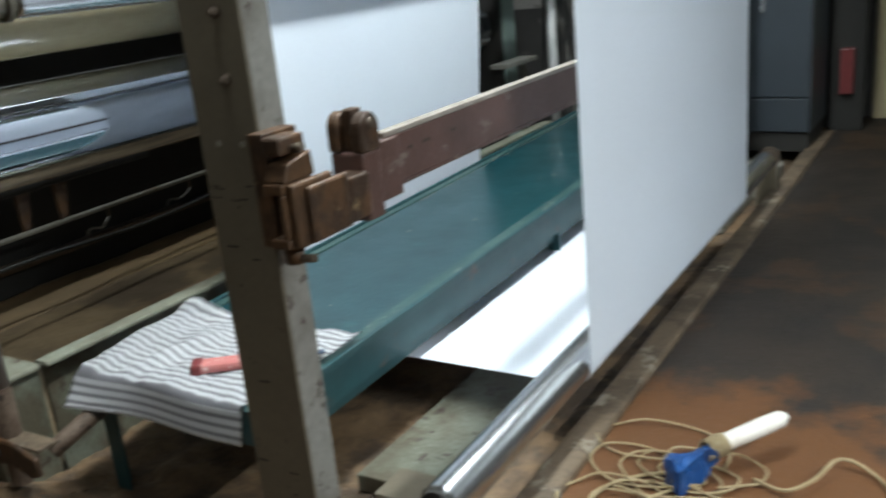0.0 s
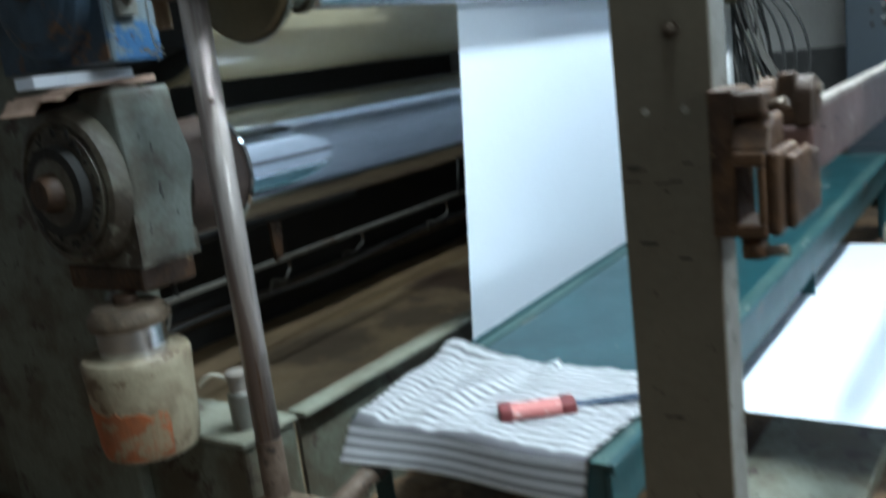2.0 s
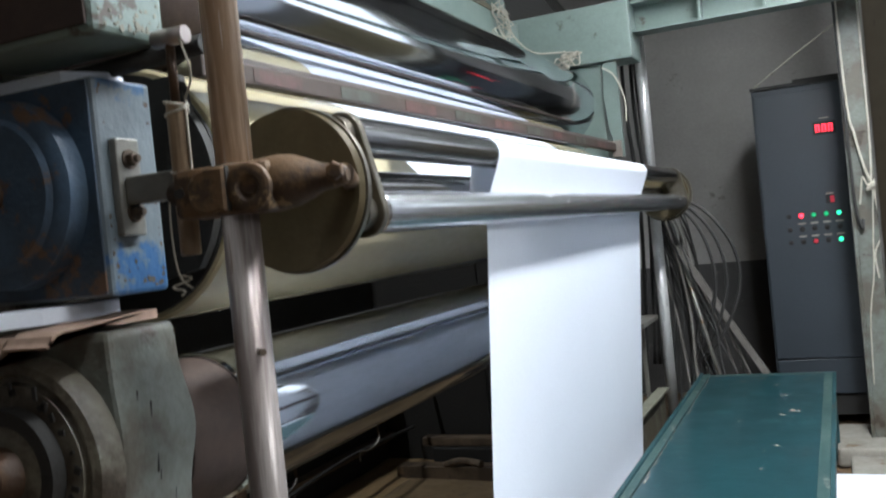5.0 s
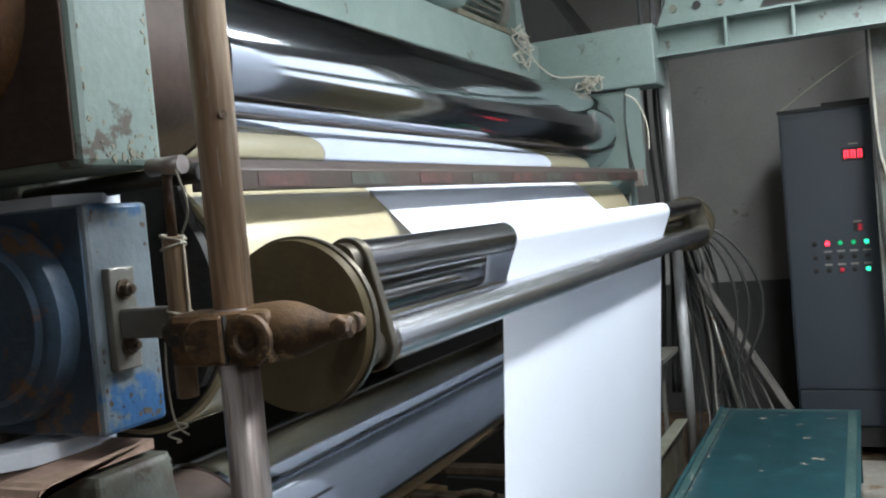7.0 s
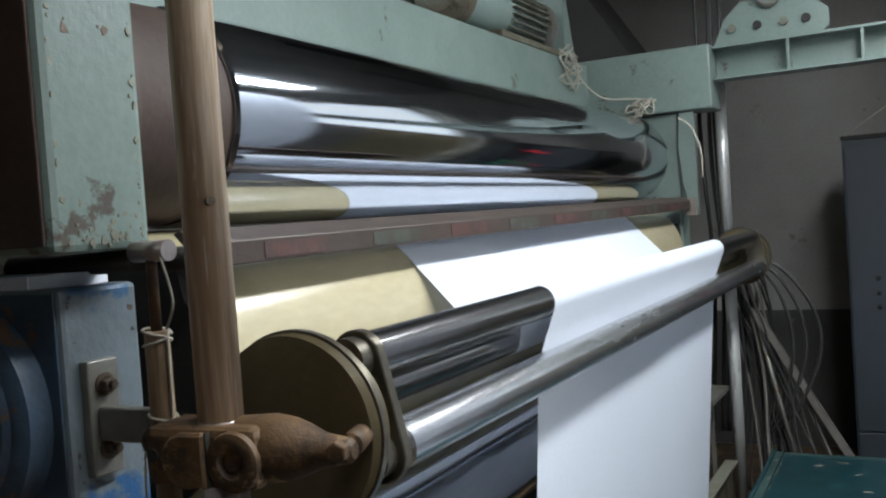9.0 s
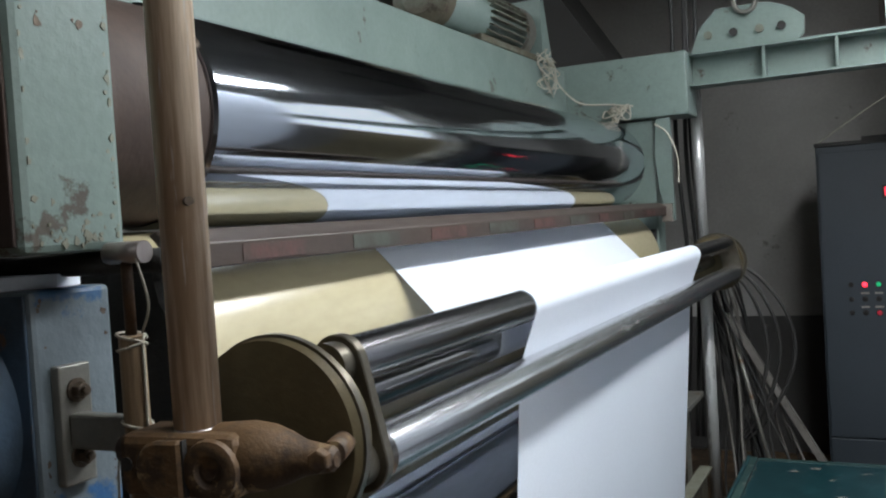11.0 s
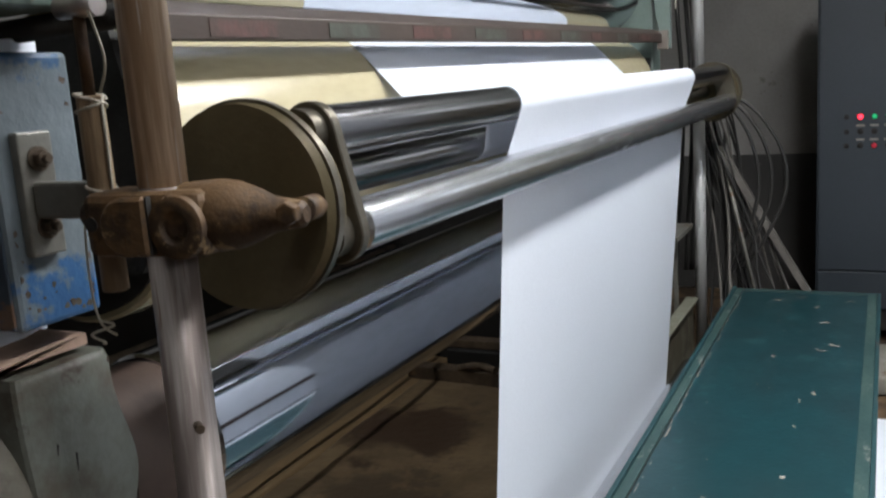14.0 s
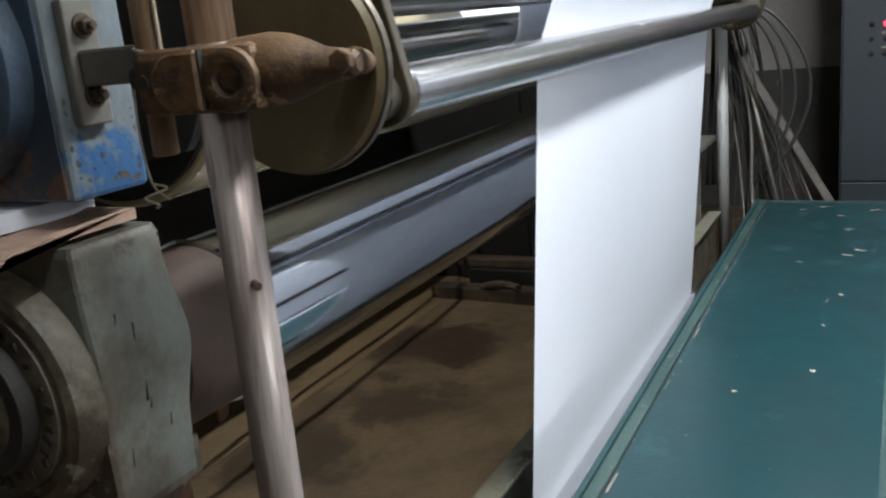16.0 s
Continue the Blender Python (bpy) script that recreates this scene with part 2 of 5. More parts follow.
    bluesteel=material("blued_blade", (0.10, 0.15, 0.24), 0.35, 0.8, scale=18, bump=0.05),
    whitegrip=material("white_tape_grip", (0.78, 0.75, 0.70), 0.6, second=(0.66, 0.60, 0.52), scale=14, bump=0.3),
    stone=material("concrete_block", (0.30, 0.28, 0.24), 0.8, second=(0.2, 0.18, 0.15), scale=6, bump=0.5, wear=(0.14, 0.09, 0.05), wear_amount=0.25),
    lampbody=material("white_lamp_housing", (0.7, 0.7, 0.7), 0.5, bump=0.02),
    red_led=glow("red_glow", (1.0, 0.03, 0.06), 4.0),
    green_led=glow("green_glow", (0.05, 0.9, 0.45), 1.6),
    green_dim=glow("weak_green_glow", (0.01, 0.45, 0.16), 0.45),
    red_dim=glow("weak_red_glow", (0.45, 0.02, 0.04), 0.3),
    tube_glow=glow("lamp_glow", (0.95, 0.98, 1.0), 8.0),
    sky_glow=glow("daylight_glow", (0.90, 0.96, 1.0), 1.7),
)


def let_light_through(m, share):
    """Thin sheet: a share of the light passes to the other side, scattered."""
    n, l = m.node_tree.nodes, m.node_tree.links
    b, out = n["Principled BSDF"], n["Material Output"]
    tr = n.new("ShaderNodeBsdfTranslucent")
    tr.inputs["Color"].default_value = (0.84, 0.87, 0.92, 1)
    mx = n.new("ShaderNodeMixShader")
    mx.inputs[0].default_value = share
    l.new(b.outputs[0], mx.inputs[1]), l.new(tr.outputs[0], mx.inputs[2]), l.new(mx.outputs[0], out.inputs["Surface"])


let_light_through(M["paper"], 0.33)


def striped_cloth():
    m = material("striped_towel", (0.82, 0.82, 0.83), 0.9, second=(0.76, 0.76, 0.78), scale=6, detail_scale=300, bump=0.4)
    n, l = m.node_tree.nodes, m.node_tree.links
    b = n["Principled BSDF"]
    old = b.inputs["Base Color"].links[0].from_socket
    uv = n.new("ShaderNodeUVMap")
    sep = n.new("ShaderNodeSeparateXYZ")
    l.new(uv.outputs["UV"], sep.inputs["Vector"])
    mul = n.new("ShaderNodeMath")
    mul.operation = "MULTIPLY"
    mul.inputs[1].default_value = 21.0
    l.new(sep.outputs["Y"], mul.inputs[0])
    fr = n.new("ShaderNodeMath")
    fr.operation = "FRACT"
    l.new(mul.outputs[0], fr.inputs[0])
    r = n.new("ShaderNodeValToRGB")
    e = r.color_ramp.elements
    e[0].position, e[0].color = 0.50, (0, 0, 0, 1)
    e[1].position, e[1].color = 0.58, (1, 1, 1, 1)
    for p, v in ((0.90, 1), (0.98, 0)):
        q = r.color_ramp.elements.new(p)
        q.color = (v, v, v, 1)
    l.new(fr.outputs[0], r.inputs["Fac"])
    x = n.new("ShaderNodeMix")
    x.data_type = "RGBA"
    l.new(r.outputs["Color"], x.inputs[0])
    l.new(old, x.inputs[6])
    x.inputs[7].default_value = (0.32, 0.31, 0.33, 1)
    l.new(x.outputs[2], b.inputs["Base Color"])
    return m


M["cloth"] = striped_cloth()


def rust_stain(m, centre, reach, colour, grain=4.0, weight=1.1, middle=0.52, soft=0.10):
    """A large orange rust stain with a ragged edge."""
    n, l = m.node_tree.nodes, m.node_tree.links
    b = n["Principled BSDF"]
    old = b.inputs["Base Color"].links[0].from_socket
    co = n.new("ShaderNodeTexCoord")
    tex = n.new("ShaderNodeTexNoise")
    tex.inputs["Scale"].default_value, tex.inputs["Detail"].default_value, tex.inputs["Roughness"].default_value = grain, 7.0, 0.65
    dist = n.new("ShaderNodeVectorMath")
    dist.operation = "DISTANCE"
    dist.inputs[1].default_value = centre
    l.new(co.outputs["Object"], tex.inputs["Vector"]), l.new(co.outputs["Object"], dist.inputs[0])
    add = n.new("ShaderNodeMath")
    add.operation = "MULTIPLY_ADD"
    add.inputs[1].default_value = weight
    l.new(tex.outputs["Fac"], add.inputs[0]), l.new(dist.outputs["Value"], add.inputs[2])
    r = n.new("ShaderNodeMapRange")
    r.inputs["From Min"].default_value, r.inputs["From Max"].default_value = reach + middle + soft, reach + middle - soft
    l.new(add.outputs[0], r.inputs["Value"])
    x = n.new("ShaderNodeMix")
    x.data_type = "RGBA"
    l.new(r.outputs["Result"], x.inputs[0]), l.new(old, x.inputs[6])
    x.inputs[7].default_value = (*colour, 1)
    l.new(x.outputs[2], b.inputs["Base Color"])


rust_stain(M["blue"], (0.155, 0.02, 0.015), 0.075, (0.022, 0.085, 0.20), 20.0, 0.26, 0.125, 0.012)
rust_stain(M["blue"], (0.155, 0.0, 0.40), 0.045, (0.03, 0.085, 0.17), 20.0, 0.26, 0.125, 0.012)
rust_stain(M["basin"], (-0.72, 0.75, 0.03), 0.32, (0.075, 0.046, 0.028), 3.2, 1.0, 0.50, 0.05)
rust_stain(M["basin"], (-0.62, 0.10, 0.03), 0.16, (0.10, 0.07, 0.042), 6.0, 0.8, 0.42, 0.05)
rust_stain(M["basin"], (-0.80, -0.35, 0.03), 0.26, (0.10, 0.07, 0.042), 3.6, 0.9, 0.46, 0.06)
rust_stain(M["floor"], (-0.55, 1.75, 0.0), 0.85, (0.115, 0.046, 0.013))

# ---- builders ----
BASE = {}


def thing(name, x, y, z, label, category, group=""):
    ob = new(name)
    ob.location = (x, y, z)
    ob.empty_display_size = 0.1
    BASE[ob.name] = Vector((x, y, z))
    return tagged(ob, label, category, group)


def part(name, bm, mat, parent=None, label=""):
    """Links a bmesh, given in world places, as one mesh object under a thing or a part."""
    me = bpy.data.meshes.new(name)
    if parent is not None:
        bmesh.ops.translate(bm, verts=bm.verts, vec=-BASE[parent.name])
    bm.normal_update()
    bm.to_mesh(me)
    bm.free()
    me.materials.append(M[mat] if isinstance(mat, str) else mat)
    ob = new(name, me)
    if parent is not None:
        ob.parent = parent
        BASE[ob.name] = BASE[parent.name]
    return tagged(ob, label)


def structure(name, bm, mat, label, category):
    return tagged(part(name, bm, mat), label, category, kind="structure")


def box(x0, x1, y0, y1, z0, z1, bevel=0.0, bm=None, seg=2):
    bm = bm or bmesh.new()
    c = Matrix.LocRotScale(((x0 + x1) / 2, (y0 + y1) / 2, (z0 + z1) / 2), None, (x1 - x0, y1 - y0, z1 - z0))
    made = bmesh.ops.create_cube(bm, size=1, matrix=c)["verts"]
    if bevel:
        edges = list({e for v in made for e in v.link_edges})
        bmesh.ops.bevel(bm, geom=edges, offset=bevel, segments=seg, affect="EDGES", profile=0.5)
    return bm


def rod(p, q, r, seg=24, bm=None, r2=None, bevel=0.0, smooth=True):
    bm = bm or bmesh.new()
    p, q = Vector(p), Vector(q)
    d = q - p
    m = Matrix.Translation((p + q) / 2) @ d.to_track_quat("Z", "Y").to_matrix().to_4x4()
    made = bmesh.ops.create_cone(bm, cap_ends=True, segments=seg, radius1=r, radius2=r if r2 is None else r2, depth=d.length, matrix=m)["verts"]
    faces = {f for v in made for f in v.link_faces}
    if smooth:
        for f in faces:
            f.smooth = len(f.verts) == 4
    if bevel:
        edges = [e for e in {e for v in made for e in v.link_edges} if any(len(f.verts) > 4 for f in e.link_faces)]
        bmesh.ops.bevel(bm, geom=edges, offset=bevel, segments=2, affect="EDGES", profile=0.5)
    return bm


def lathe(profile, centre, axis="Y", seg=48, bm=None):
    """Turns a profile of (along, radius) round an axis through centre."""
    bm = bm or bmesh.new()
    c = Vector(centre)
    rings = []
    for along, r in profile:
        ring = []
        for i in range(seg):
            a = 2 * math.pi * i / seg
            u, v = r * math.cos(a), r * math.sin(a)
            off = Vector((u, along, v)) if axis == "Y" else Vector((u, v, along)) if axis == "Z" else Vector((along, u, v))
            ring.append(bm.verts.new(c + off))
        rings.append(ring)
    for a, b in zip(rings, rings[1:]):
        for i in range(seg):
            f = bm.faces.new((a[i], a[(i + 1) % seg], b[(i + 1) % seg], b[i]))
            f.smooth = True
    bm.faces.new(rings[0]), bm.faces.new(rings[-1])
    bmesh.ops.recalc_face_normals(bm, faces=bm.faces)
    for e in bm.edges:
        if len(e.link_faces) == 2 and e.calc_face_angle(0) > 0.6:
            e.smooth = False
    return bm


def sweep(points, r, seg=8, bm=None, steps=6):
    """A round cable or rope through points, smoothed."""
    bm = bm or bmesh.new()
    P = [Vector(p) for p in points]
    Q = [P[0]] + P + [P[-1]]
    line = []
    for i in range(1, len(Q) - 2):
        a, b, c, d = Q[i - 1:i + 3]
        for k in range(steps):
            t = k / steps
            line.append(0.5 * ((2 * b) + (c - a) * t + (2 * a - 5 * b + 4 * c - d) * t * t + (3 * b - a - 3 * c + d) * t ** 3))
    line.append(P[-1])
    up = Vector((0.13, 0.31, 0.94))
    last = None
    for i, p in enumerate(line):
        d = (line[min(i + 1, len(line) - 1)] - line[max(i - 1, 0)]).normalized()
        u = d.cross(up)
        u = u.normalized() if u.length > 1e-4 else Vector((1, 0, 0))
        v = d.cross(u)
        up = u.cross(d) if u.length else up
        ring = [bm.verts.new(p + r * (math.cos(2 * math.pi * k / seg) * u + math.sin(2 * math.pi * k / seg) * v)) for k in range(seg)]
        if last:
            for k in range(seg):
                f = bm.faces.new((last[k], last[(k + 1) % seg], ring[(k + 1) % seg], ring[k]))
                f.smooth = True
        else:
            bm.faces.new(ring)
        last = ring
    bm.faces.new(last)
    bmesh.ops.recalc_face_normals(bm, faces=bm.faces)
    return bm


def prism(outline, axis, lo, hi, bevel=0.0, bm=None):
    """A plate of an outline in two axes, drawn out along the third."""
    bm = bm or bmesh.new()

    def at(a, b, c):
        return {"x": (c, a, b), "y": (a, c, b), "z": (a, b, c)}[axis]
    lows = [bm.verts.new(at(a, b, lo)) for a, b in outline]
    highs = [bm.verts.new(at(a, b, hi)) for a, b in outline]
    n = len(outline)
    made = [bm.faces.new(lows), bm.faces.new(highs)]
    for i in range(n):
        made.append(bm.faces.new((lows[i], lows[(i + 1) % n], highs[(i + 1) % n], highs[i])))
    bmesh.ops.recalc_face_normals(bm, faces=bm.faces)
    if bevel:
        bmesh.ops.bevel(bm, geom=list({e for f in made for e in f.edges}), offset=bevel, segments=1, affect="EDGES")
    return bm


def circle(cx, cz, r, n=40, a0=0.0, a1=360.0):
    return [(cx + r * math.cos(radians(a0 + (a1 - a0) * i / n)), cz + r * math.sin(radians(a0 + (a1 - a0) * i / n))) for i in range(n)]


def hexbolt(name, at, axis, parent, r=0.012, h=0.012, mat="bolt"):
    x, y, z = at
    d = {"y": Vector((0, -1, 0)), "x": Vector((1, 0, 0)), "z": Vector((0, 0, 1))}[axis]
    bm = rod(Vector(at), Vector(at) + d * 0.003, r * 1.45, 16)
    rod(Vector(at) + d * 0.003, Vector(at) + d * (0.003 + h), r, 6, bm, smooth=False, bevel=0.0012)
    rod(Vector(at) + d * (0.003 + h), Vector(at) + d * (0.006 + h * 1.4), r * 0.5, 10, bm)
    return part(name, bm, mat, parent)

# ---- the large structure ----
WEB0, WEB1 = 2.19, 4.10          # edges of the paper along the rolls
TOP = (-2.75, 1.914, 0.212)      # rolls: x, z, radius
GOLD = (-2.746, 1.435, 0.265)
LOW = (-2.68, 0.938, 0.160)
LEAD = (-2.211, 1.487, 0.036)
TURN_ROLL = (-2.300, 1.405, 0.036)
BAR = (-2.182, 1.346, 0.039)
UNDER = (-2.27, 0.180, 0.045)
RIGHT = (-0.978, 0.191, 0.054)
OVER = (-0.8776, 2.75, 0.0436)
REEL = (2.5, 1.67, 0.32)

structure("floor", box(-0.871, 3.2, -4.2, 7.2, -0.35, 0.0), "floor", "oily brown concrete floor with rust stains", "floor")


def pit_floor():
    bm = bmesh.new()
    xs = [-6.2] + list(np.linspace(-3.7, -0.97, 92)) 
    ys = [-4.2, -1.5] + list(np.linspace(-0.8, 2.4, 110)) + [3.2, 4.2, 5.2, 7.0]
    rows = []
    for y in ys:
        row = []
        for x in xs:
            p = Vector((float(x), float(y), 0.0))
            h = 0.018 * noise.noise(p * 3.1) + 0.020 * noise.noise(p * 9.0) + 0.014 * noise.noise(p * 21.0)
            h += 0.10 * math.exp(-((p.x + 2.40) / 0.22) ** 2 - ((p.y - 1.20) / 0.16) ** 2) * (1 + 0.5 * noise.noise(p * 11))
            h += 0.05 * math.exp(-((p.x + 2.15) / 0.30) ** 2 - ((p.y - 1.0) / 0.25) ** 2) * (1 + 0.7 * noise.noise(p * 8))
            if p.x < -2.42 and p.y > 1.42:
                h = -0.01
            row.append(bm.verts.new((p.x, p.y, -0.078 + max(-0.01, h))))
        rows.append(row)
    for a, b in zip(rows, rows[1:]):
        for i in range(len(xs) - 1):
            bm.faces.new((a[i], a[i + 1], b[i + 1], b[i])).smooth = True
    return bm


structure("pit_floor", pit_floor(), "pit", "muddy sunken machine pit floor with heaped dirt", "floor")
kb = box(-0.968, -0.872, 1.2, 6.4, -0.3, 0.022, 0.012)
structure("kerb", kb, "kerb", "grimy concrete kerb between floor and pit", "kerb")
structure("kerb_near", box(-0.968, -0.872, -4.2, 1.199, -0.3, 0.006, 0.004), "kerb", "grimy concrete kerb between floor and pit", "kerb")
north = box(-6.4, 3.4, 7.0, 7.2, -0.35, 2.05)
box(-6.4, -0.25, 7.0, 7.2, 2.05, 2.80, 0, north), box(2.9, 3.4, 7.0, 7.2, 2.05, 3.7, 0, north)
box(-6.4, -1.48, 7.0, 7.2, 2.80, 4.4, 0, north), box(-1.02, -0.25, 7.0, 7.2, 2.80, 3.16, 0, north)
box(-1.48, -0.25, 7.0, 7.2, 3.16, 4.4, 0, north), box(-0.25, 3.4, 7.0, 7.2, 3.7, 4.4, 0, north)
structure("wall_north", north, "wall", "bare grey cement-rendered wall with window openings", "wall")
structure("dado", box(-6.2, -0.72, 6.982, 6.999, -0.075, 0.885), "dado", "dark painted dado on the grey wall", "wall")
structure("wall_panel", box(-0.70, 0.6, 6.93, 6.998, 0.0, 2.0), "yellowwall", "cream painted wall strip", "wall")
structure("wall_south", box(-6.4, 3.4, -4.4, -4.2, -0.35, 4.4), "wall", "bare grey cement-rendered wall", "wall")
structure("wall_west", box(-6.4, -6.2, -4.2, 7.0, -0.35, 4.4), "wall", "bare grey cement-rendered wall", "wall")
structure("wall_east", box(3.2, 3.4, -4.2, 7.0, -0.35, 4.4), "wall", "bare grey cement-rendered wall", "wall")
structure("ceiling", box(-6.4, 3.4, -4.4, 7.2, 4.4, 4.5), "ceiling", "sooty grey workshop ceiling", "ceiling")
for i, (a, b, lo, hi) in enumerate(((-0.25, 2.9, 2.05, 3.7), (-1.48, -1.02, 2.80, 3.16))):
    w = tagged(new("window_%d" % (i + 1)), "daylit steel-framed workshop window", "window", kind="structure")
    w.location = (a, 7.0, lo)
    BASE[w.name] = Vector((a, 7.0, lo))
    fr = box(a, b, 7.02, 7.08, lo, lo + 0.04)
    box(a, b, 7.02, 7.08, hi - 0.04, hi, 0, fr)
    for k in range(2):
        x = a + (b - a - 0.04) * k
        box(x, x + 0.04, 7.02, 7.08, lo + 0.04, hi - 0.04, 0, fr)
    part("window_frame", fr, "greyedge", w)
    part("daylight", box(a, b, 7.15, 7.16, lo, hi), "sky_glow", w)

# ---- lamps ----
for lx, ly, lz, ll, wide, lw in LAMPS:
    # lamp bodies out of view; the last two belong to the added fill lights
    t = thing("unseen_lamp", lx, ly, lz, "unseen long white lamp, two of the four added as fill light", "lamp", "workshop lamps")
    part("housing", box(lx - wide / 2 - 0.02, lx + wide / 2 + 0.02, ly - ll / 2, ly + ll / 2, lz, lz + 0.05, 0.01), "lampbody", t)
    for s in (-0.3 * wide, 0.3 * wide):
        part("tube", rod((lx + s, ly - ll / 2 + 0.03, lz - 0.03), (lx + s, ly + ll / 2 - 0.03, lz - 0.03), 0.016), "tube_glow", t)
    for s in (-0.4, 0.4):
        part("hanger", rod((lx, ly + s * ll, lz + 0.05), (lx, ly + s * ll, 4.4), 0.006, 8), "cable", t)

# ---- rolls ----
TURNING = []


def roll(name, spec, y0, y1, mat, label, journal=0.05, reach=0.12, sense=1, end="bolt", cap=0.0):
    x, z, r = spec
    t = thing(name, x, (y0 + y1) / 2, z, label, "machine roll")
    part("shell", lathe([(y0, r - 0.006), (y0 + 0.006, r), (y1 - 0.006, r), (y1, r - 0.006)], (x, 0, z), seg=96), mat, t)
    for a, b in ((y0 - reach, y0 - 0.0005), (y1 + 0.0005, y1 + reach)):
        part("journal", rod((x, a, z), (x, b, z), journal, 32), end, t)
    if cap:
        for a, b in ((y0 - 0.012, y0 - 0.001), (y1 + 0.001, y1 + 0.012)):
            part("end_plate", rod((x, a, z), (x, b, z), cap, 48), "black" if mat in ("gold", "chrome") else "brownhead", t, "dark end face")
    TURNING.append((t, r, sense))
    return t


top_roll = roll("calender_roll", TOP, 1.63, 4.76, "mirror", "mirror-polished chromed calender roll above the golden roll", 0.09, 0.30, -1, cap=0.20)
part("roll_head", lathe([(1.40, 0.10), (1.405, 0.200), (1.617, 0.205)], (TOP[0], 0, TOP[1]), seg=64), "brownhead", top_roll, "rust-brown roll head")
roll("press_roll", GOLD, 1.50, 4.74, "gold", "golden-brown rubber-covered press roll wrapped by white paper", 0.09, 0.2, 1, cap=0.25)
low_roll = roll("calender_roll", LOW, 1.56, 4.74, "mirror", "mirror-polished chromed lower roll over the trough", 0.07, 0.26, -1, cap=0.150)
part("roll_head", lathe([(1.375, 0.09), (1.385, 0.135), (1.42, 0.150), (1.546, 0.153)], (LOW[0], 0, LOW[1]), seg=64), "brownhead", low_roll, "rust-brown roll head")
roll("lead_roll", LEAD, 1.47, 4.98, "dark", "dark chromed lead roll that the paper runs over", 0.022, 0.06, 1)
roll("guide_bar", BAR, 1.50, 5.00, "chrome", "shiny steel guide tube in front of the paper", 0.024, 0.06, -1)
roll("lead_roll", TURN_ROLL, 1.47, 4.98, "dark", "dark chromed turning roll between the end discs", 0.02, 0.06, -1)
roll("lead_roll", UNDER, 1.9, 4.4, "chrome", "steel lead roll under the walkway bench", 0.02, 0.1, -1)
roll("lead_roll", RIGHT, 1.43, 4.75, "chrome", "shiny steel lead roll beside the kerb with a dirty end", 0.024, 0.16, -1, cap=0.046)

roll("lead_roll", OVER, 2.0, 4.3, "chrome", "steel lead roll above the rising paper", 0.02, 0.1, 1)
roll("paper_reel", REEL, 2.19, 4.10, "paper", "large white paper reel on the winder", 0.05, 0.3, 1)
for y in (1.93, 4.36):
    t = thing("winder_stand", 2.5, y, 0.0, "grey-green winder stand on the floor", "stand", "winder stands")
    part("column", box(2.38, 2.62, y - 0.05, y + 0.05, 0.0, 1.61, 0.01), "green", t)
for y in (1.92, 4.38):
    t = thing("roll_hanger", OVER[0], y, 2.72, "steel hanger rod holding the upper lead roll", "hanger", "roll hangers")
    part("rod", rod((OVER[0], y, 2.785), (OVER[0], y, 4.4), 0.012, 12), "plate", t)
    part("eye", lathe([(y - 0.015, 0.024), (y - 0.015, 0.034), (y + 0.015, 0.034)], (OVER[0], 0, OVER[1]), seg=20), "plate", t)

# ---- paper ----


WRAPS = [(GOLD, -1), (TURN_ROLL, 1), (LEAD, -1), (BAR, 1), (UNDER, 1), (RIGHT, 1), (OVER, -1), (REEL, -1)]  # roll and sense of turn


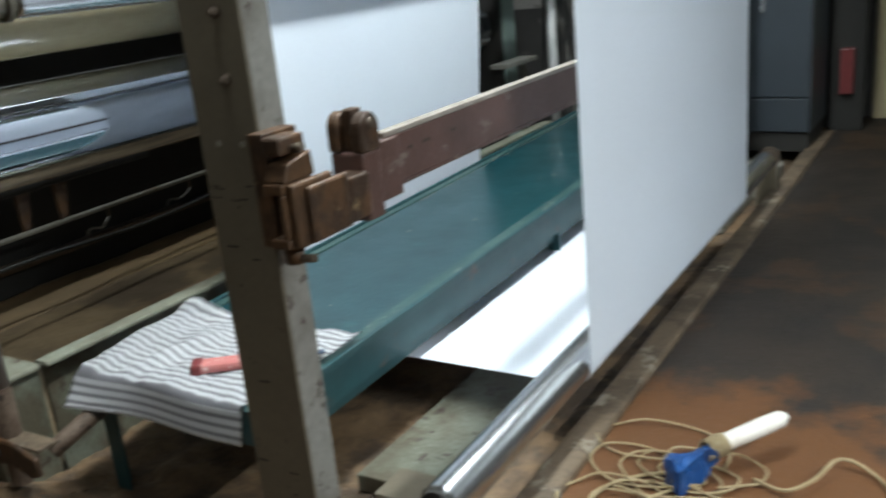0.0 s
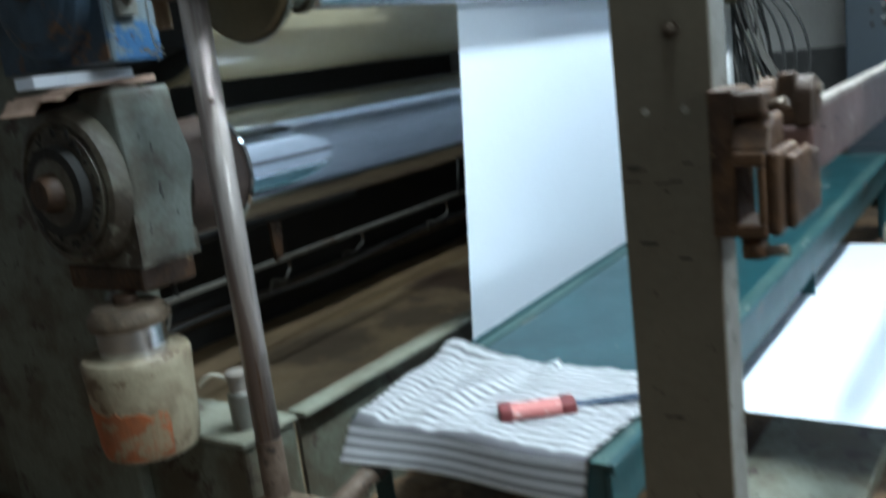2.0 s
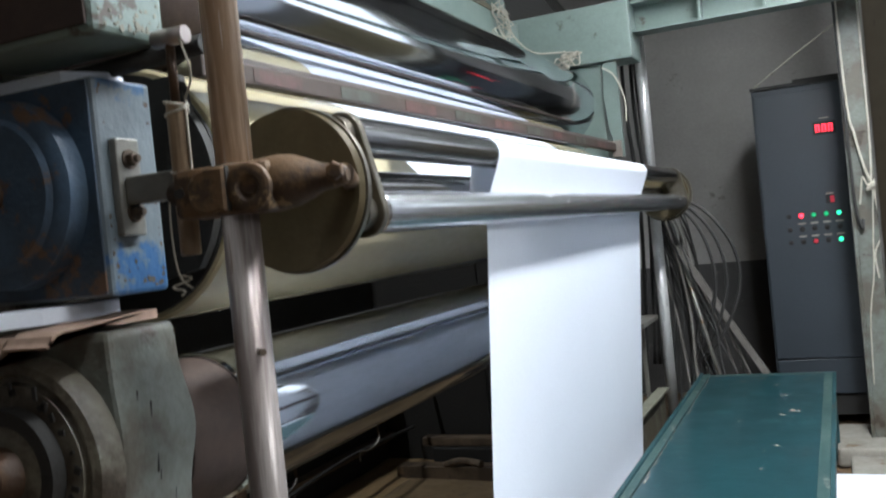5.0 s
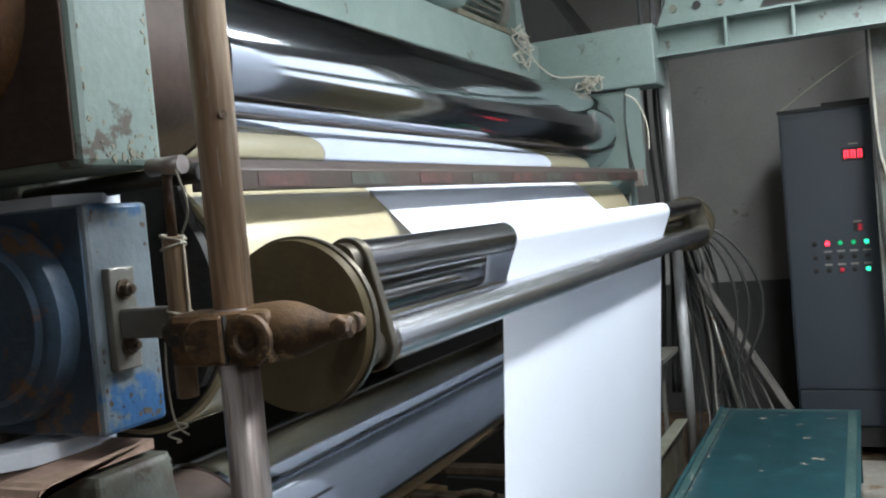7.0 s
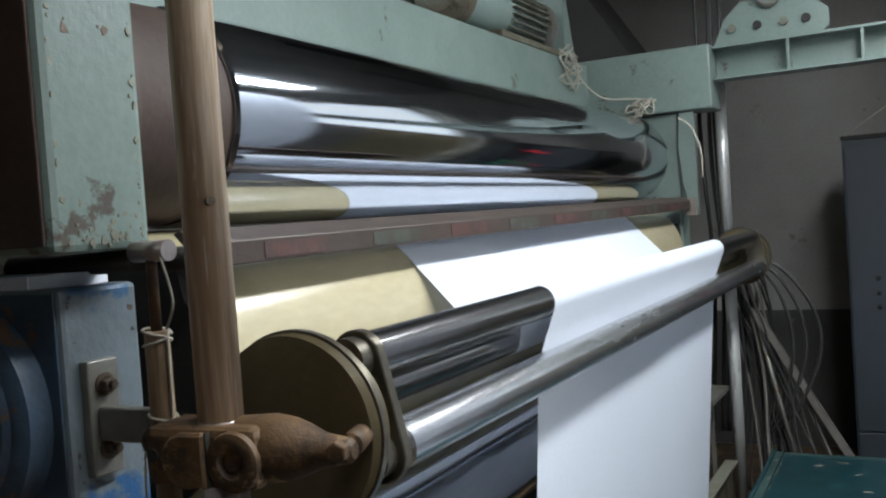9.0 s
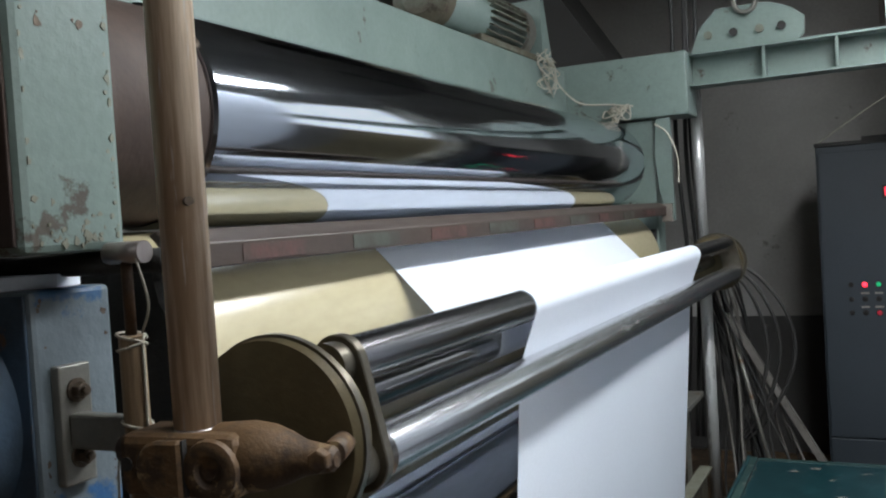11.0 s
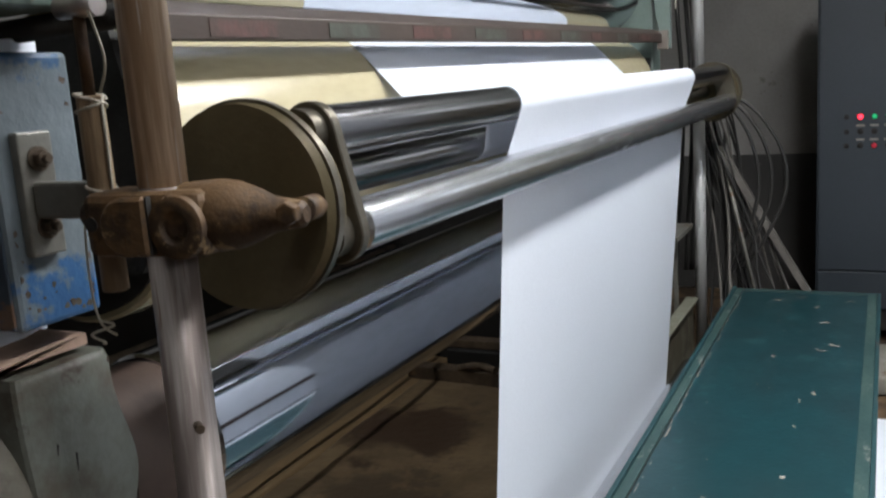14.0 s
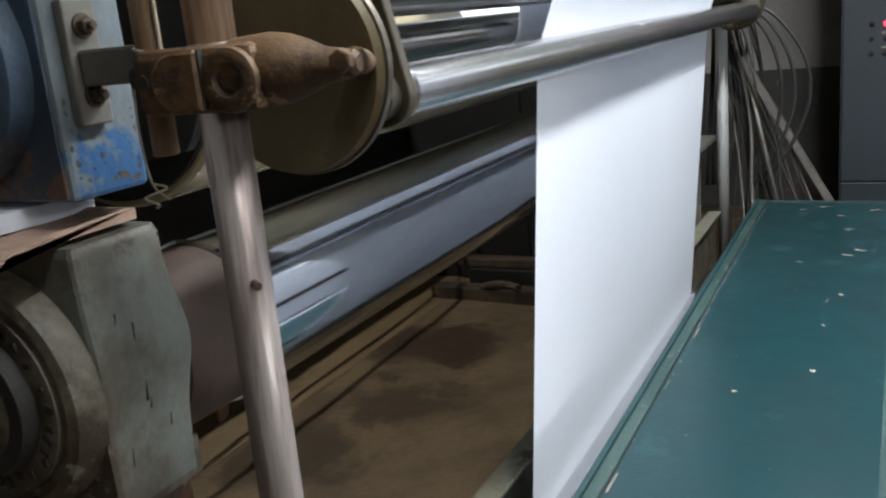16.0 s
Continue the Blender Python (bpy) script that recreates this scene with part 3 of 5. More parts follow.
def paper_web():
    """The paper's line round the rolls: arcs joined by the tangents between them, built run by run."""
    g = 0.0014
    C = [(Vector((s[0], s[1])), (s[2] + g) * w) for s, w in WRAPS]
    ends = []
    for (c1, s1), (c2, s2) in zip(C, C[1:]):
        d = c2 - c1
        k = (s2 - s1) / d.length
        u = d.normalized()
        n = k * u + math.sqrt(1 - k * k) * Vector((-u.y, u.x))
        ends.append((c1 - s1 * n, c2 - s2 * n))

    def turn(c, s, p, q, n=14):
        a, b = math.atan2(p.y - c.y, p.x - c.x), math.atan2(q.y - c.y, q.x - c.x)
        if s > 0 and b < a:
            b += 2 * math.pi
        if s < 0 and b > a:
            b -= 2 * math.pi
        return [c + abs(s) * Vector((math.cos(a + (b - a) * i / n), math.sin(a + (b - a) * i / n))) for i in range(n + 1)]
    gold, gs = C[0]
    start = gold + abs(gs) * Vector((math.cos(radians(200)), math.sin(radians(200))))
    runs = [("feed_run", [start + Vector((0.03, -0.09)), start] + turn(gold, gs, start, ends[0][0], 24) + [ends[0][1]])]
    arcs = [turn(C[i][0], C[i][1], ends[i - 1][1], ends[i][0]) for i in range(1, 7)]
    runs.append(("lead_run", arcs[0] + arcs[1] + arcs[2][:1]))
    runs.append(("hanging_run", arcs[2] + arcs[3][:1]))
    runs.append(("floor_run", arcs[3] + [ends[4][1]]))
    runs.append(("rising_run", arcs[4] + arcs[5][:1]))
    runs.append(("winder_run", arcs[5] + [ends[6][1]]))
    t = thing("paper_web", -2.2, WEB0, 0.2, "endless white paper web running over the rolls", "paper")
    for name, line in runs:
        line = [p for i, p in enumerate(line) if i == 0 or (p - line[i - 1]).length > 1e-5]
        bm = bmesh.new()
        last = None
        for i, p in enumerate(line):
            d = (line[min(i + 1, len(line) - 1)] - line[max(i - 1, 0)]).normalized()
            n = Vector((-d.y, d.x)) * 0.0004
            row = [bm.verts.new((p.x + s * n.x, y, p.y + s * n.y)) for s, y in ((1, WEB0), (1, WEB1), (-1, WEB1), (-1, WEB0))]
            if last:
                for k in range(4):
                    f = bm.faces.new((last[k], last[(k + 1) % 4], row[(k + 1) % 4], row[k]))
                    f.smooth = k % 2 == 0
            else:
                bm.faces.new(row)
            last = row
        bm.faces.new(last)
        bmesh.ops.recalc_face_normals(bm, faces=bm.faces)
        for e in bm.edges:
            if len(e.link_faces) == 2 and e.calc_face_angle(0) > 0.6:
                e.smooth = False
        part(name, bm, "paper", t)


paper_web()

# ---- near machine frame ----


def near_frame():
    t = thing("machine_frame", -3.1, 1.2, -0.075, "grey-green painted cast machine side frame, oil-stained", "machine frame")
    part("upright", box(-3.45, -2.80, 1.24, 1.42, -0.075, 2.9, 0.012), "green_dirty", t)
    part("foot", box(-4.2, -2.405, 1.275, 1.46, -0.075, 0.285, 0.012), "green_dirty", t)
    part("foot_lip", box(-4.2, -2.395, 1.265, 1.46, 0.2855, 0.305, 0.006), "lip", t)

    t = thing("bearing_housing", -2.7, 1.25, 0.76, "grey-green bearing housing with an oily round flange", "bearing housing", "roll bearings")
    body = bmesh.new()
    rings = []
    for k in range(29):
        z = 0.765 + 0.015 * k
        swell = math.exp(-((z - 1.0) / 0.085) ** 2)
        x1, y1, c = -2.536 + 0.010 * swell, 1.358 + 0.022 * swell, 0.010
        ends = 0.010 if k in (0, 28) else 0.0
        ring = [(-2.93 + c, 1.19), (x1 - c, 1.19), (x1 - 0.003, 1.193), (x1, 1.19 + c), (x1, y1 - c), (x1 - 0.003, y1 - 0.003), (x1 - c, y1), (-2.93 + c, y1), (-2.93, y1 - c), (-2.93, 1.19 + c)]
        rings.append([body.verts.new((-2.73 + (a + 2.73) * (1 - 2 * ends), 1.275 + (b - 1.275) * (1 - 4 * ends), z)) for a, b in ring])
    for a, b in zip(rings, rings[1:]):
        for i in range(10):
            body.faces.new((a[i], a[(i + 1) % 10], b[(i + 1) % 10], b[i])).smooth = i in (3,)
    body.faces.new(rings[0]), body.faces.new(rings[-1])
    bmesh.ops.recalc_face_normals(body, faces=body.faces)
    part("body", body, "green_dull", t)
    part("neck", box(-2.86, -2.56, 1.195, 1.36, 0.70, 0.764, 0.01), "rust", t)
    fl = part("flange", lathe([(1.140, 0.10), (1.140, 0.146), (1.150, 0.150), (1.150, 0.160), (1.142, 0.164), (1.146, 0.180), (1.158, 0.186), (1.1895, 0.190)], (-2.715, 0, 0.965)), "greasy", t, "oil-blackened round flange")
    part("cover", lathe([(1.112, 0.06), (1.114, 0.088), (1.125, 0.098), (1.1395, 0.100)], (-2.715, 0, 0.965)), "greasy", fl)
    part("seal_ring", lathe([(1.1135, 0.101), (1.1135, 0.107), (1.128, 0.109), (1.1395, 0.110)], (-2.715, 0, 0.965)), "black", fl, "greasy black seal ring")
    part("shaft_end", lathe([(1.075, 0.02), (1.075, 0.036), (1.09, 0.045), (1.1115, 0.048)], (-2.715, 0, 0.965)), "rust", fl)
    random.seed(17)
    for i in range(30):
        a = radians(12 * i + random.uniform(-7, 7))
        m = Matrix.Translation((-2.715, 1.139, 0.965)) @ Matrix.Rotation(-a, 4, "Y")
        r0 = random.uniform(0.112, 0.132)
        w = random.uniform(0.0025, 0.007)
        slot = box(r0, r0 + random.uniform(0.010, 0.024), -0.002, 0.003, -w, w, 0.001)
        slot.transform(m @ Matrix.Translation((0.14, 0, 0)) @ Matrix.Rotation(random.uniform(-0.7, 0.7), 4, "Y") @ Matrix.Translation((-0.14, 0, 0)))
        part("nick", slot, "black", fl)
    for y, z, tall in ((1.262, 1.02, 0.035), (1.268, 0.93, 0.05), (1.274, 0.915, 0.022), (1.235, 1.06, 0.018), (1.31, 0.87, 0.02), (1.225, 0.84, 0.03)):
        near = -2.536 + 0.010 * math.exp(-((z + tall / 2 - 1.0) / 0.085) ** 2)
        part("scratch", prism([(y, z), (y + 0.0022, z + 0.002), (y + 0.005, z + tall), (y + 0.003, z + tall)], "x", near - 0.004, near + 0.0007), "black", t)
    part("grime_skirt", prism([(1.187, 0.766), (1.362, 0.766), (1.362, 0.83), (1.345, 0.815), (1.33, 0.84), (1.30, 0.81), (1.27, 0.845), (1.24, 0.83), (1.215, 0.86), (1.187, 0.90)], "x", -2.60, -2.5365), "greasy", t, "tan caked grime along the lower edge")

    t = thing("bearing_housing", -2.7, 1.28, 1.24, "chipped blue bearing housing with a round disc cover", "bearing housing", "roll bearings")
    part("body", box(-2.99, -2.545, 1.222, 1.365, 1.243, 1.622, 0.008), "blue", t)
    # thin added sheet over the body; its darker blue holds the front's shade
    part("front_plate", box(-2.986, -2.552, 1.2165, 1.2215, 1.248, 1.617, 0.002), "blue_dark", t, "blue front with shade put into its colour")
    dc = part("disc_cover", lathe([(1.165, 0.03), (1.165, 0.125), (1.172, 0.135), (1.172, 0.15), (1.18, 0.165), (1.216, 0.168)], (-2.738, 0, 1.435)), "blue_dark", t, "blue disc with shade put into its colour")
    part("shaft_nut", lathe([(1.135, 0.012), (1.135, 0.026), (1.15, 0.028), (1.164, 0.028)], (-2.738, 0, 1.435), seg=16), "rust", dc)

    t = thing("bearing_housing", -2.7, 1.2, 1.67, "pale grey-green bearing housing with peeling paint edges", "bearing housing", "roll bearings")
    part("body", box(-2.98, -2.462, 1.155, 1.325, 1.672, 2.36, 0.012), "green", t)
    # thin sheet added to make the front darker than the sides
    part("front_plate", box(-2.972, -2.474, 1.149, 1.1545, 1.684, 2.348, 0.002), "brownhead", t, "dark brown front")
    part("flange", lathe([(1.09, 0.1), (1.09, 0.2), (1.10, 0.21), (1.1545, 0.21)], (-2.75, 0, 1.95)), "rust", t, "brown rusted flange")


near_frame()


def flakes(name, parent, mat, seed, n, x, ys, zs, size, edges=True):
    """Small paint flakes or scratches on a face that looks along x, gathered at its edges."""
    random.seed(seed)
    bm = bmesh.new()
    for i in range(n):
        y, z = random.uniform(*ys), random.uniform(*zs)
        if edges:
            k = i % 3
            if k == 0:
                z = zs[0] + abs(random.gauss(0, 0.025))
            elif k == 1:
                y = ys[1] - abs(random.gauss(0, 0.006))
            else:
                y = ys[0] + abs(random.gauss(0, 0.006))
        r = size * random.uniform(0.4, 1.3)
        a0 = random.random() * 6
        ring = [(min(ys[1], max(ys[0], y + r * random.uniform(0.5, 1.2) * math.cos(a0 + q))), z + r * random.uniform(0.4, 1.4) * math.sin(a0 + q)) for q in (0, 1.0, 2.1, 3.1, 4.2, 5.3)]
        lo = [bm.verts.new((x, a, b)) for a, b in ring]
        hi = [bm.verts.new((x + 0.0008 + 0.00002 * i, a, b)) for a, b in ring]
        bm.faces.new(hi)
        for q in range(6):
            bm.faces.new((lo[q], lo[(q + 1) % 6], hi[(q + 1) % 6], hi[q]))
    bmesh.ops.recalc_face_normals(bm, faces=bm.faces)
    ob = part(name, bm, mat, parent)
    ob["kind"] = "stuff"


HOUSINGS = [o for o in scene.objects if o.name.startswith("bearing_housing")]
for h in HOUSINGS:
    z = h.location.z
    if z > 1.6:
        flakes("flaking_paint", h, "lip", 31, 100, -2.4625, (1.168, 1.313), (1.680, 2.34), 0.005)
        flakes("bare_metal", h, "bolt", 32, 30, -2.4625, (1.168, 1.313), (1.97, 2.34), 0.006, False)
    elif z > 1.2:
        flakes("bare_metal", h, "bolt", 33, 30, -2.5455, (1.232, 1.355), (1.255, 1.61), 0.005)
    else:
        flakes("bare_metal", h, "bolt", 34, 14, -2.5375, (1.205, 1.355), (0.78, 1.17), 0.005)


def ram():
    x, y = -2.63, 1.185
    t = thing("hydraulic_ram", x, y, 0.305, "cream hydraulic ram with orange paint and a steel piston", "hydraulic ram")
    part("cylinder", lathe([(0.306, 0.10), (0.306, 0.113), (0.33, 0.119), (0.52, 0.130), (0.545, 0.132), (0.556, 0.126), (0.556, 0.09)], (x, y, 0), "Z"), "cream", t)
    band = bmesh.new()
    last = None
    for k in range(31):
        a = radians(192 + k * 5.2)
        c, s = math.cos(a), math.sin(a)
        hi = 0.452 + 0.012 * noise.noise((k * 0.6, 0.3, 0.0)) - 0.0009 * k
        row = [band.verts.new((x + r * c, y + r * s, z)) for r, z in ((0.1152, 0.312), (0.1205, 0.335), (0.1282, hi), (0.124, hi), (0.116, 0.335))]
        if last:
            for q in range(5):
                band.faces.new((last[q], last[(q + 1) % 5], row[(q + 1) % 5], row[q]))
        last = row
    bmesh.ops.recalc_face_normals(band, faces=band.faces)
    part("paint_band", band, "orange", t, "orange painted lower patch")
    part("piston", lathe([(0.557, 0.083), (0.625, 0.083)], (x, y, 0), "Z"), "chrome", t)
    part("cap", lathe([(0.626, 0.094), (0.635, 0.098), (0.655, 0.096), (0.675, 0.08), (0.678, 0.03)], (x, y, 0), "Z"), "kerb", t, "dust-caked cap")
    part("stem", lathe([(0.679, 0.03), (0.699, 0.03)], (x, y, 0), "Z"), "rust", t)
    part("seat", box(x - 0.07, x + 0.07, y - 0.03, 1.2745, 0.280, 0.3055, 0.005), "green_dirty", t)
    t = thing("oil_cup", -2.47, 1.35, 0.305, "small grey steel oil cup on the frame foot", "oil cup")
    part("cup", lathe([(0.306, 0.033), (0.40, 0.034), (0.405, 0.03)], (-2.47, 1.35, 0), "Z", 24), "plate", t)
    part("collar", lathe([(0.406, 0.027), (0.44, 0.027), (0.445, 0.031), (0.455, 0.031), (0.46, 0.02)], (-2.47, 1.35, 0), "Z", 24), "greyedge", t)
    part("hose", sweep([(-2.48, 1.33, 0.44), (-2.52, 1.31, 0.455), (-2.55, 1.29, 0.43)], 0.006), "string", t)


ram()

# ---- tubes, clamp and end discs ----


def post(x, y, z0, z1, label, clamp=True):
    t = thing("steel_post", x, y, z0, label, "post", "tube posts")
    part("tube", rod((x, y, z0), (x, y, min(z1, 1.44)), 0.0305, 40), "pipe_near" if clamp else "pipe_far", t)
    if z1 > 1.45:
        part("upper_tube", rod((x, y, 1.4405), (x, y, z1), 0.0305, 40), "pipe_brown" if clamp else "pipe_far", t, "brown stained upper tube" if clamp else "")
    if clamp:
        part("lower_sleeve", lathe([(z0 - 0.06, 0.0318), (z0 + 0.20, 0.0318), (z0 + 0.24, 0.0312)], (x, y, 0), "Z", 32), "post_rust", t, "pitted rusty lower end")
        lug = [(x - 0.036, z0 + 0.02), (x - 0.030, z0 + 0.075), (x + 0.0, z0 + 0.105), (x + 0.08, z0 + 0.098), (x + 0.165, z0 + 0.072), (x + 0.172, z0 + 0.02), (x + 0.13, z0 + 0.005), (x + 0.06, z0 + 0.03)]
        part("foot_lug", prism(lug, "y", y - 0.050, y - 0.034, 0.004), "rust", t, "rusty foot lug")
        part("lug_flange", box(x - 0.03, x + 0.165, y - 0.0335, y + 0.03, z0 + 0.082, z0 + 0.092, 0.002), "kerb", t)
        part("lug_bolt", rod((x + 0.005, y - 0.058, z0 + 0.06), (x + 0.005, y - 0.0505, z0 + 0.06), 0.013, 12, bevel=0.002), "black", t)
        part("tie_tube", rod((x + 0.14, y + 0.02, z0 + 0.055), (x + 0.19, y + 0.15, z0 + 0.125), 0.026, 20, bevel=0.004), "post_rust", t)
        part("tie_collar", rod((x + 0.186, y + 0.14, z0 + 0.120), (x + 0.200, y + 0.175, z0 + 0.139), 0.031, 20, bevel=0.004), "black", t)
    return t


near_post = post(-2.297, 1.262, 0.10, 3.2, "worn round steel post with rust and a clamp")
for pz in (1.135, 1.728):
    part("set_screw", rod((-2.272, 1.243, pz), (-2.258, 1.232, pz), 0.006, 12), "bolt", near_post)
post(-2.372, 5.26, 0.0, 2.325, "shiny round steel post under the cross beam", False)


def end_assembly(y, s, label):
    """Disc, rim, straps and clamp that hold the two rolls; s is the outward sense along y."""
    cx, cz = -2.272, 1.394
    t = thing("roll_end_disc", cx, y, cz - 0.14, label, "roll carrier", "roll carriers")

    def yy(d):
        return y + s * d
    part("disc", lathe(sorted([(yy(0.0), 0.128), (yy(0.003), 0.140), (yy(-0.016), 0.142)]), (cx, 0, cz), seg=72), "olive", t)
    part("rim", lathe(sorted([(yy(-0.017), 0.146), (yy(-0.030), 0.146)]), (cx, 0, cz), seg=72), "brass", t, "bright worn steel rim")
    part("backing", lathe(sorted([(yy(-0.031), 0.132), (yy(-0.055), 0.132)]), (cx, 0, cz), seg=64), "olive", t)
    for q in (LEAD, BAR):
        part("roll_collar", lathe(sorted([(yy(-0.056), 0.034), (yy(-0.085), 0.034)]), (q[0], 0, q[1]), seg=32), "brass", t)
    ang = math.atan2(LEAD[1] - BAR[1], LEAD[0] - BAR[0])
    outline = [(LEAD[0] + 0.043 * math.cos(ang + a), LEAD[1] + 0.043 * math.sin(ang + a)) for a in np.linspace(-1.57, 1.57, 12)]
    outline += [(BAR[0] + 0.046 * math.cos(ang + a), BAR[1] + 0.046 * math.sin(ang + a)) for a in np.linspace(1.57, 4.71, 12)]
    lo, hi = sorted((yy(-0.086), yy(-0.106)))
    part("strap", prism(outline, "y", lo, hi, 0.002), "brass", t, "dull steel strap")
    return t


end_assembly(1.375, -1, "olive-brown end disc with a steel rim holding the rolls")
end_assembly(5.09, 1, "olive end disc with a steel rim at the far roll ends")


def clamp():
    t = thing("post_clamp", -2.272, 1.262, 1.355, "rusty cast clamp that joins post and disc", "clamp")
    m = Matrix.Translation((-2.297, 1.262, 1.400)) @ Matrix.Rotation(radians(6), 4, "Z")

    def turned(bm):
        bm.transform(m)
        return bm
    bd = box(-0.092, 0.082, -0.046, 0.040, -0.043, 0.038, 0.012)
    part("body", turned(bd), "clamprust", t)
    dee = [(0.012, -0.040)] + circle(-0.020, -0.003, 0.037, 12, 300, 60) + [(0.012, 0.034)]
    part("lug", turned(prism(dee, "y", -0.060, -0.0465, 0.004)), "clamprust", t, "flat-sided cast lug with a worn edge")
    bs = part("lug", turned(lathe([(-0.051, 0.004), (-0.051, 0.016), (-0.056, 0.021), (-0.057, 0.032), (-0.054, 0.038), (-0.0465, 0.040)], (0.050, 0, -0.004), seg=22)), "clamprust", t, "round cast boss")
    part("pin_head", turned(rod((0.050, -0.0485, -0.004), (0.050, -0.052, -0.003), 0.011, 10)), "rust", bs)
    part("groove", turned(box(0.0122, 0.0150, -0.056, -0.0465, -0.037, 0.034)), "black", t)
    part("side_hole", turned(rod((-0.078, -0.0465, 0.0), (-0.078, -0.0485, 0.0), 0.009, 12)), "black", t)
    part("arm", turned(lathe([(0.030, 0.0415), (0.080, 0.0450), (0.105, 0.0415), (0.130, 0.0325), (0.152, 0.0225), (0.190, 0.016), (0.196, 0.010)], (0, 0.004, 0.002), "X", 28)), "clamprust", t)
    part("arm_tip", rod((-2.113, 1.292, 1.406), (-2.150, 1.374, 1.398), 0.016, 16), "clamprust", t)
    part("clamp_bolt", rod((-2.112, 1.268, 1.407), (-2.108, 1.250, 1.407), 0.0145, 6, bevel=0.003, smooth=False), "clamprust", t, "worn bolt head")
    part("stub", rod((-2.345, 1.245, 1.40), (-2.42, 1.262, 1.405), 0.022, 16), "clamprust", t)


clamp()


def bracket():
    t = thing("bracket_plate", -2.52, 1.27, 1.35, "bare steel bracket plate with two bolts", "bracket")
    pl = part("plate", box(-2.5445, -2.528, 1.246, 1.302, 1.345, 1.515, 0.003), "plate", t)
    part("arm", box(-2.528, -2.41, 1.258, 1.282, 1.397, 1.447, 0.005), "plate", t)
    for z in (1.385, 1.478):
        hexbolt("bolt", (-2.528, 1.275, z), "x", pl, 0.012, 0.012)
    x, y = -2.408, 1.268
    t = thing("pull_rod", x, y, 1.29, "brown wooden sleeve on a thin rod tied with string", "rod")
    part("sleeve", lathe([(1.30, 0.014), (1.302, 0.0175), (1.555, 0.0175), (1.557, 0.014)], (x, y, 0), "Z", 20), "sleeve", t)
    part("rod", rod((x, y, 1.557), (x, y, 1.66), 0.008, 12), "rust", t)
    part("pivot", rod((x - 0.03, y, 1.668), (x + 0.035, y, 1.668), 0.015, 16), "pipe", t)
    wraps = []
    for z in (1.43, 1.548):
        wraps += [(x + 0.0195 * math.cos(a), y + 0.0195 * math.sin(a), z + 0.012 * math.sin(a * 0.5)) for a in np.linspace(0, 12.5, 22)]
    part("string", sweep([(float(a), float(b), float(c)) for a, b, c in wraps], 0.0022, 5, steps=2), "string", t)
    part("string_tail", sweep([(x + 0.02, y, 1.56), (x + 0.045, y - 0.01, 1.60), (x + 0.03, y - 0.012, 1.66)], 0.002, 5), "string", t)
    part("string_tail", sweep([(x - 0.02, y - 0.015, 1.42), (x - 0.012, y - 0.03, 1.34), (x + 0.0, y - 0.035, 1.27), (x + 0.012, y - 0.02, 1.245)], 0.0018, 5), "string", t)
    part("tuft", sweep([(x + 0.0, y - 0.035, 1.268), (x + 0.02, y - 0.03, 1.262), (x - 0.012, y - 0.04, 1.25), (x + 0.016, y - 0.045, 1.243), (x - 0.004, y - 0.03, 1.235)], 0.0018, 5), "string", t)


bracket()
t = thing("roll_guard", -2.75, 1.45, 1.2, "dark brown guard discs behind the bearing housings", "guard")
part("upper_disc", lathe([(1.372, 0.10), (1.372, 0.215), (1.398, 0.215)], (-2.75, 0, 1.90), seg=48), "brownhead", t)
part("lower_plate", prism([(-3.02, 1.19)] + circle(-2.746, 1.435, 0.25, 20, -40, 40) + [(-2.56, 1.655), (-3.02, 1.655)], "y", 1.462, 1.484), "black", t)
t = thing("cross_shaft", -2.6, 1.36, 1.64, "black greasy shaft between the housings", "shaft")
part("shaft", rod((-3.0, 1.36, 1.650), (-2.36, 1.30, 1.655), 0.017, 16), "black", t)

t = thing("paper_scrap", -2.7, 1.2, 1.187, "torn white paper scrap lying on the housing", "paper scrap")
pb = bmesh.new()
prism([(-2.765, 1.105), (-2.70, 1.112), (-2.655, 1.17), (-2.645, 1.30), (-2.665, 1.36), (-2.75, 1.355)], "z", 1.206, 1.234, 0.001, pb)
part("sheet", pb, "paper", t)
t = thing("paper_scrap", -2.75, 1.3, 1.622, "white paper offcut lying on the blue housing", "paper scrap")
part("sheet", prism([(-2.97, 1.225), (-2.62, 1.23), (-2.58, 1.30), (-2.60, 1.36), (-2.97, 1.36)], "z", 1.6225, 1.642), "paper", t)
t = thing("cardboard_piece", -2.7, 1.16, 1.186, "bent brown cardboard piece lying on the housing", "cardboard")
pb = prism([(1.10, 1.187), (1.36, 1.187), (1.36, 1.192), (1.12, 1.193), (1.07, 1.150), (1.075, 1.147)], "x", -2.80, -2.66)
part("flap", pb, "board", t)
part("flap", prism([(1.10, 1.194), (1.34, 1.194), (1.34, 1.211), (1.12, 1.199), (1.085, 1.178), (1.09, 1.175)], "x", -2.66, -2.56), "board", t)

# ---- doctor bar, beams and far frame ----
t = thing("doctor_bar", -2.43, 3.1, 1.64, "brown doctor bar with faded red and green paint patches", "doctor bar")
part("blade_holder", prism([(-2.49, 1.648), (-2.463, 1.648), (-2.463, 1.688), (-2.50, 1.712), (-2.515, 1.706), (-2.49, 1.68)], "y", 1.42, 4.84, 0.002), "doctor", t)
random.seed(5)
for i in range(9):
    y = 1.58 + i * 0.35
    lo = 1.654
    part("paint_patch", box(-2.4625, -2.4612, y, y + random.uniform(0.12, 0.22), lo, lo + 0.028), ("patch_red", "patch_green")[i % 2], t)
